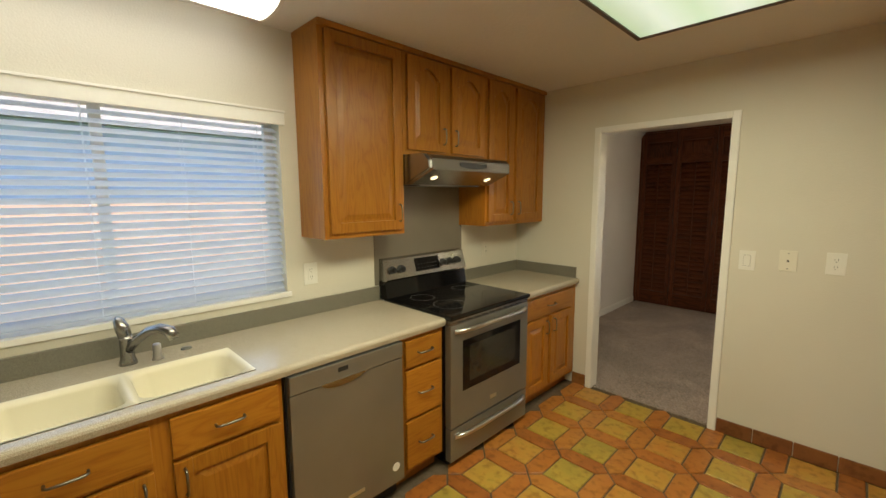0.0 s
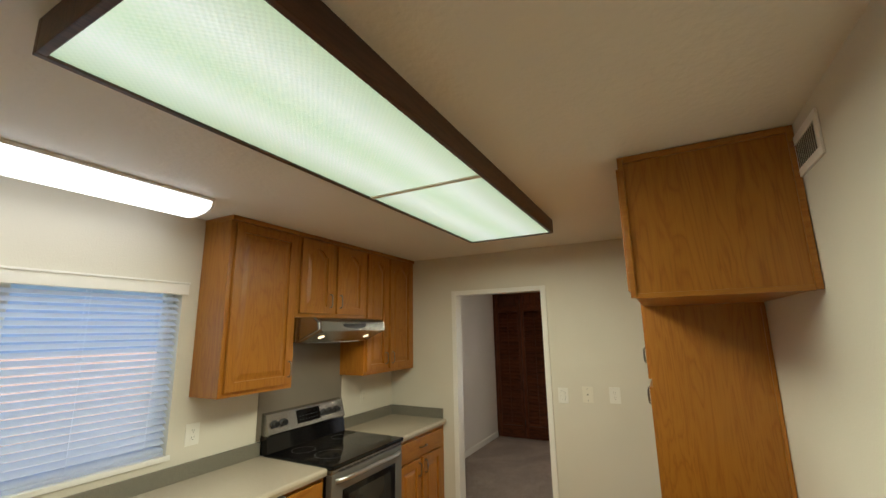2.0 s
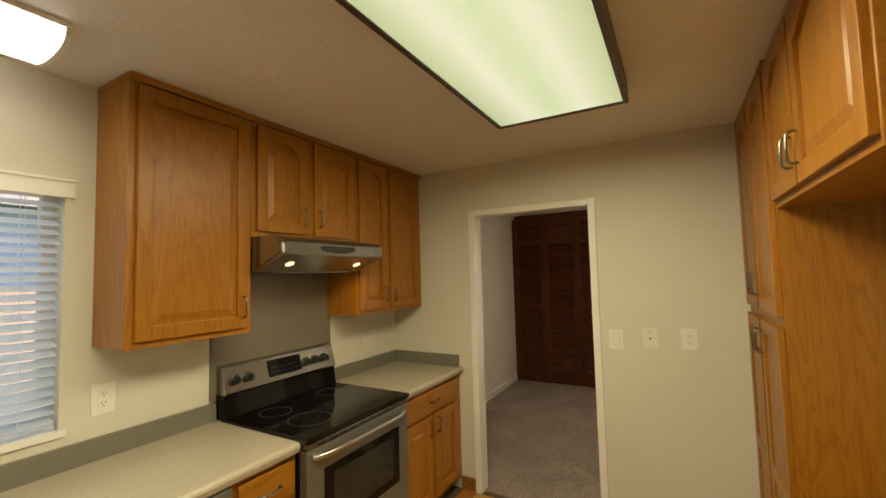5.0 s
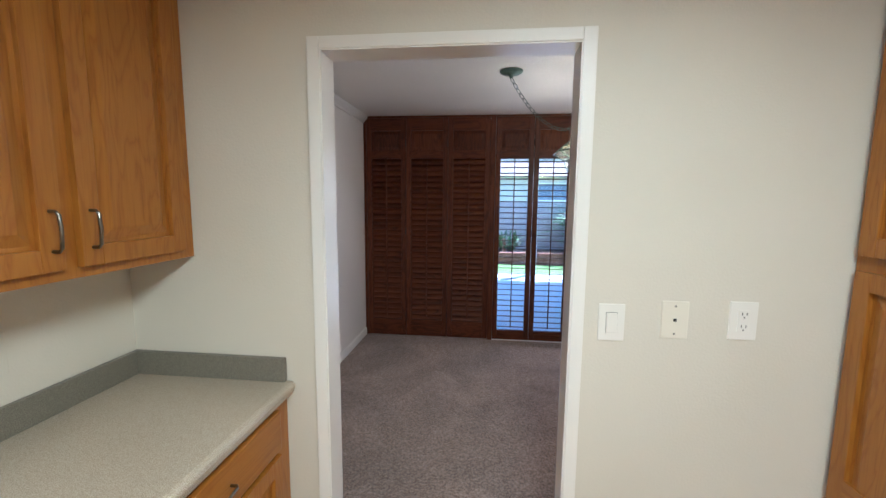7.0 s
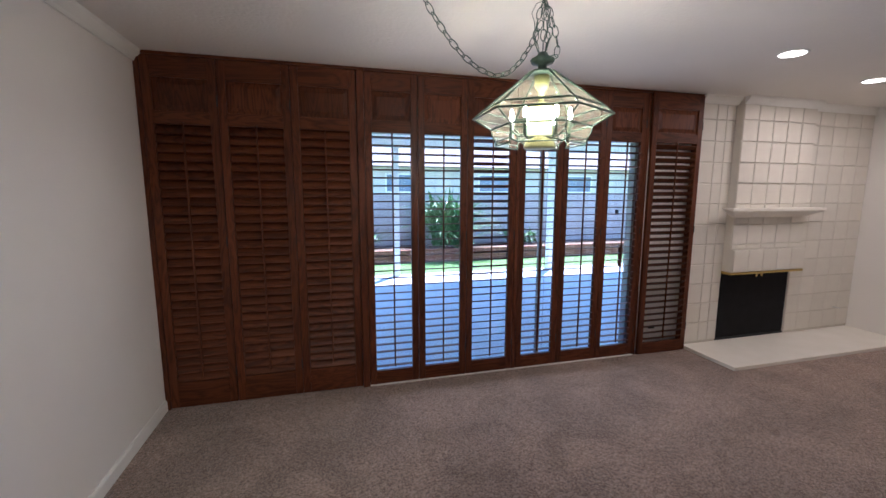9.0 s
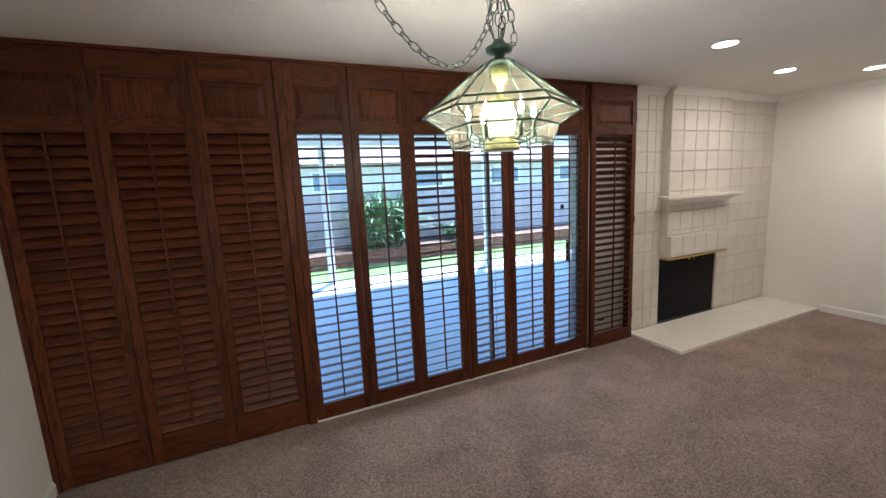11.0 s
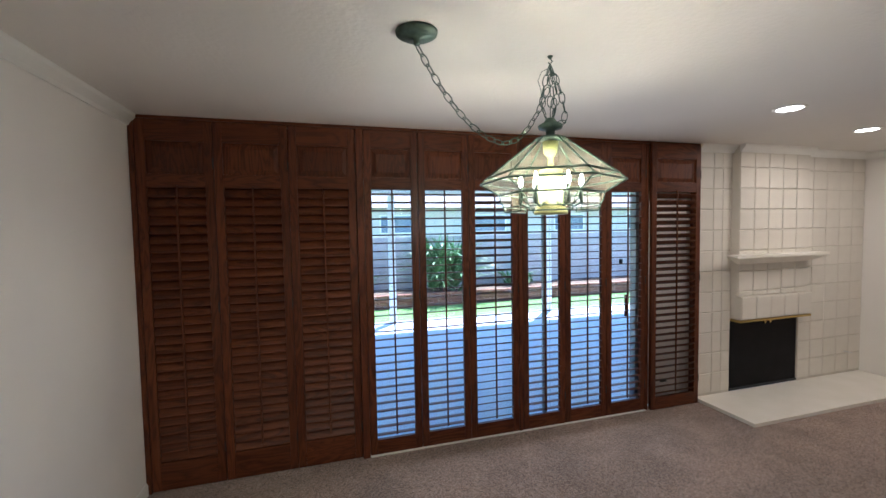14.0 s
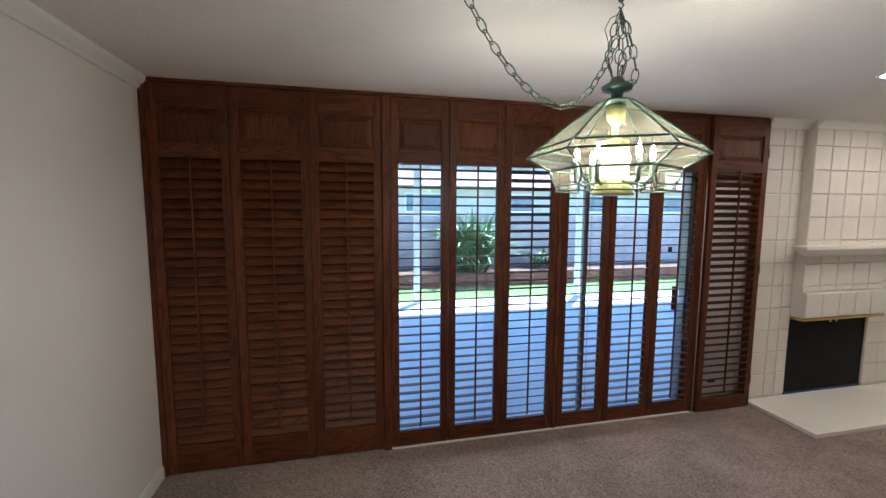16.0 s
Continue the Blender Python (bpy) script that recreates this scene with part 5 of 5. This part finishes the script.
swag = []
for k in range(25):
    s = k / 24
    x = CX + (PX - 0.01 - CX) * s
    # a slack catenary, lowest near the lamp
    z = (LC - 0.05) + (2.30 - LC + 0.05) * s - 0.40 * (1 - ((s - 0.60) / 0.60) ** 2 if s < 0.6 else (1 - ((s - 0.6) / 0.4) ** 2)) * (0.72 if s < 0.6 else 0.72)
    swag.append((x, CY + (PY - CY) * s, z))
part("swag_chain", chain(swag), VERD, pl, "long drooping link chain")
for dx, dy, sag in ((0.0, 0.0, 0.0), (0.03, 0.02, 0.0), (-0.028, 0.015, 0.0), (0.012, -0.03, 0.0)):
    pts = [(PX, PY, 2.405), (PX + dx * 0.7, PY + dy * 0.7, 2.33), (PX + dx * 1.2, PY + dy * 1.2, 2.25), (PX + dx * 0.6, PY + dy * 0.6, 2.175)]
    part("hanging_chain", chain(pts), VERD, pl)
part("loose_chain", chain([(PX, PY, 2.40), (PX + 0.05, PY, 2.30), (PX + 0.075, PY, 2.2), (PX + 0.065, PY, 2.145), (PX + 0.04, PY, 2.15)]), VERD, pl)
bm = bmesh.new()
tube(bm, [(PX, PY, 2.39), (PX - 0.04, PY, 2.37), (PX - 0.06, PY, 2.33), (PX - 0.045, PY, 2.29), (PX - 0.04, PY, 2.2), (PX - 0.01, PY, 2.16)], 0.0015, 5)
part("lamp_cord", bm, VERD, pl)
bm = bmesh.new()
lathe(bm, PX, PY, [(0.001, LC - 0.012), (0.006, LC - 0.012), (0.012, LC - 0.003), (0.012, LC - 0.001), (0.001, LC - 0.001)], 12)
tube(bm, [(PX, PY, LC - 0.01), (PX + 0.011, PY, LC - 0.022), (PX, PY, LC - 0.036), (PX - 0.009, PY, LC - 0.028)], 0.003, 6)
part("ceiling_hook", bm, VERD, pl)

# ---------------------------------------------------------------- outside
solid("ground", [(-300, 300, -300, 300, -0.4, -0.16)], LAWN, "grassy ground", "ground")
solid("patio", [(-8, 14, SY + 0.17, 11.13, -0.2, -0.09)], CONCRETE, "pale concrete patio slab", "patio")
cover = thing("patio_cover", (0.0, 9.0, 2.55), "flat patio cover on white posts", "patio cover")
part("deck", one(box, -7.0, 9.0, SY + 0.35, 11.25, 2.56, 2.66), TRIM, cover)
part("beam", one(box, -7.0, 9.0, 11.0, 11.1, 2.38, 2.555), TRIM, cover)
for x in (-3.2, 0.06, 3.4):
    part("post", one(box, x - 0.06, x + 0.06, 10.99, 11.11, -0.09, 2.378, 0.006), TRIM, cover)
solid("fence_wall", [(-14, 20, 14.0, 14.2, -0.2, 1.5)], FENCE, "grey block garden wall", "garden wall", "structure")
bm = bmesh.new()
for j in range(5):
    for k in range(90):
        x = -6 + 0.205 * k + (0.1 if j % 2 else 0)
        box(bm, x, x + 0.195, 12.45, 12.56, -0.15 + 0.072 * j, -0.15 + 0.072 * j + 0.064)
tagged(part("planter_bricks", bm, BRICK), "low red brick planter edging", "brick edging", "", "stuff")
solid("lawn", [(-8, 14, 11.13, 12.45, -0.2, -0.1)], LAWN, "sunlit green lawn strip", "lawn")
solid("planter_soil", [(-6, 12.4, 12.55, 14.0, -0.2, 0.13)], plain("garden_soil", (0.07, 0.045, 0.03), (0.12, 0.08, 0.05), 0.95, scale=12, fine=90, relief=0.6), "dark planter soil", "soil")
rnd = random.Random(4)
for bx, by, n, hgt in ((1.72, 13.15, 320, 1.6), (-0.5, 13.4, 60, 0.7), (3.9, 13.4, 50, 0.6)):
    bush = thing("strap_leaf_plant", (bx, by, 0.13), "green strap-leaved garden shrub", "shrub", "garden shrubs")
    bm = bmesh.new()
    for k in range(n):
        a, lean = rnd.uniform(0, 2 * math.pi), rnd.uniform(0.3, 1.25)
        ln_, z0 = hgt * rnd.uniform(0.45, 0.8), rnd.uniform(0.0, 0.45) * hgt
        d, side = Vector((math.cos(a), math.sin(a), 0)), Vector((-math.sin(a), math.cos(a), 0))
        ox, oy = rnd.uniform(-0.4, 0.4), rnd.uniform(-0.15, 0.3)
        prev = None
        for i in range(6):
            s = i / 5
            p = Vector((bx + ox, by + oy, 0.13 + z0)) + d * (ln_ * lean * s) + Vector((0, 0, ln_ * (s * (1.1 - 0.75 * lean * s))))
            w = 0.042 * (1 - s) ** 0.6 + 0.002
            row = [bm.verts.new(p - side * w), bm.verts.new(p + Vector((0, 0, -0.006))), bm.verts.new(p + side * w)]
            if prev:
                bm.faces.new((prev[0], prev[1], row[1], row[0]))
                bm.faces.new((prev[1], prev[2], row[2], row[1]))
            prev = row
    part("crown", bm, LEAF, bush)
    part("trunk", one(lathe, bx, by, [(0.05, 0.12), (0.045, 0.4), (0.03, 0.13 + 0.5 * hgt)], 10), BRICK, bush)
house = thing("neighbour_house", (2, 22, 0), "pale stucco house beyond the garden wall", "house")
part("wall", one(box, -14, 18, 20, 26, -0.2, 2.6), STUCCO, house)
bm = bmesh.new()
prism(bm, [(19.3, 2.55), (23, 4.3), (26.7, 2.55)], 0, -15, 19)
part("roof", bm, ROOF, house)
for k in range(7):
    x = -11 + 4 * k
    w_ = part("window", one(box, x, x + 1.6, 19.96, 19.995, 1.5, 2.3), TRIM, house)
    part("pane", one(box, x + 0.07, x + 1.53, 19.94, 19.957, 1.57, 2.23), plain("far_window_glass", (0.16, 0.20, 0.26), (0.2, 0.25, 0.32), 0.15), w_, "dark window glass")
solid("side_fence", [(-5.2, -5.0, -8, 6, -0.2, 1.55)], plain("pink_stucco", (0.52, 0.33, 0.25), (0.60, 0.40, 0.31), 0.9, scale=3, fine=60, relief=0.3), "pinkish stucco side wall outside the kitchen window", "garden wall", "structure")
side = thing("neighbour_house", (-11, 0, 0), "blue-grey neighbouring house side", "house")
part("wall", one(box, -14, -9, -10, 8, -0.2, 2.8), plain("blue_grey_siding", (0.43, 0.46, 0.60), (0.49, 0.52, 0.66), 0.8, scale=2, fine=40, relief=0.2), side)
bm = bmesh.new()
prism(bm, [(-14.6, 2.75), (-11.5, 4.2), (-8.4, 2.75)], 1, -10.5, 8.5)
part("roof", bm, ROOF, side)

# ---------------------------------------------------------------- kitchen floor tiles
P, HW, GAP = 0.3235, 0.057, 0.005
TX, TY = -0.951, 2.605


def tile_mesh(name, pts, material=None):
    bm = bmesh.new()
    n = len(pts)
    cen = Vector((sum(p[0] for p in pts) / n, sum(p[1] for p in pts) / n))
    rows = []
    for f_, z in ((1.0, -0.004), (1.0, 0.0015), (0.965, 0.004)):
        rows.append([bm.verts.new((cen.x + (p[0] - cen.x) * f_, cen.y + (p[1] - cen.y) * f_, z)) for p in pts])
    for a, b in zip(rows, rows[1:]):
        for i in range(n):
            bm.faces.new((a[i], a[(i + 1) % n], b[(i + 1) % n], b[i]))
    bm.faces.new(rows[-1])
    return finish(bm, name, material or TILE)


h = P / 2 - HW - GAP
sq = tile_mesh("square_tile", [(-h, -h), (h, -h), (h, h), (-h, h)], SQTILE)
g2 = HW - GAP
e = P / 2 - GAP * 1.4
hx = tile_mesh("picket_tile", [(-e, 0), (-e + g2, -g2), (e - g2, -g2), (e, 0), (e - g2, g2), (-e + g2, g2)])
hy = tile_mesh("picket_tile", [(0, -e), (g2, -e + g2), (g2, e - g2), (0, e), (-g2, e - g2), (-g2, -e + g2)])


def lay(me, x, y):
    if -1.75 < x < RX - 0.02 and -0.2 < y < KY - 0.0:
        ob = new("tile", me)
        ob.parent = floor_k
        ob.location = (x, y, random.uniform(-0.0006, 0.0006))


far = bmesh.new()
for i in range(-3, 6):
    for j in range(-15, -7):
        for me, dx, dy in ((sq, P / 2, P / 2), (hx, P / 2, 0), (hy, 0, P / 2)):
            x, y = TX + P * i + dx, TY + P * j + dy
            if -1.75 < x < RX - 0.02 and BACK + 0.1 < y <= -0.2:
                n0 = len(far.verts)
                far.from_mesh(me)
                far.verts.ensure_lookup_table()
                for v in far.verts[n0:]:
                    v.co += Vector((x, y, 0))
rest = new("tile_field", finish(far, "tile_field", SQTILE))
rest.parent = floor_k
tagged(rest, "clay tiles further along the kitchen floor", kind="stuff")
for i in range(-3, 6):
    for j in range(-9, 4):
        x, y = TX + P * i, TY + P * j
        lay(sq, x + P / 2, y + P / 2)
        lay(hx, x + P / 2, y)
        lay(hy, x, y + P / 2)

BASETILE = tile_mat("dark_clay_base_tile", [(0.0, (0.17, 0.06, 0.02)), (0.5, (0.24, 0.09, 0.028)), (1.0, (0.30, 0.14, 0.035))])
# clay base tiles along the door wall
base_run = thing("baseboard_tile", (-0.3, KY, 0), "rust coloured clay tile baseboard", "baseboard", "", "structure")
for a, b in ((CE - 0.035, DOOR[0] - 0.036), (DOOR[1] + 0.036, FT)):
    n = max(1, round((b - a) / 0.2))
    for k in range(n):
        x0, x1 = a + (b - a) * k / n + 0.002, a + (b - a) * (k + 1) / n - 0.002
        part("tile", one(box, x0, x1, KY - 0.014, KY - 0.001, 0.003, 0.095, 0.004), BASETILE, base_run)
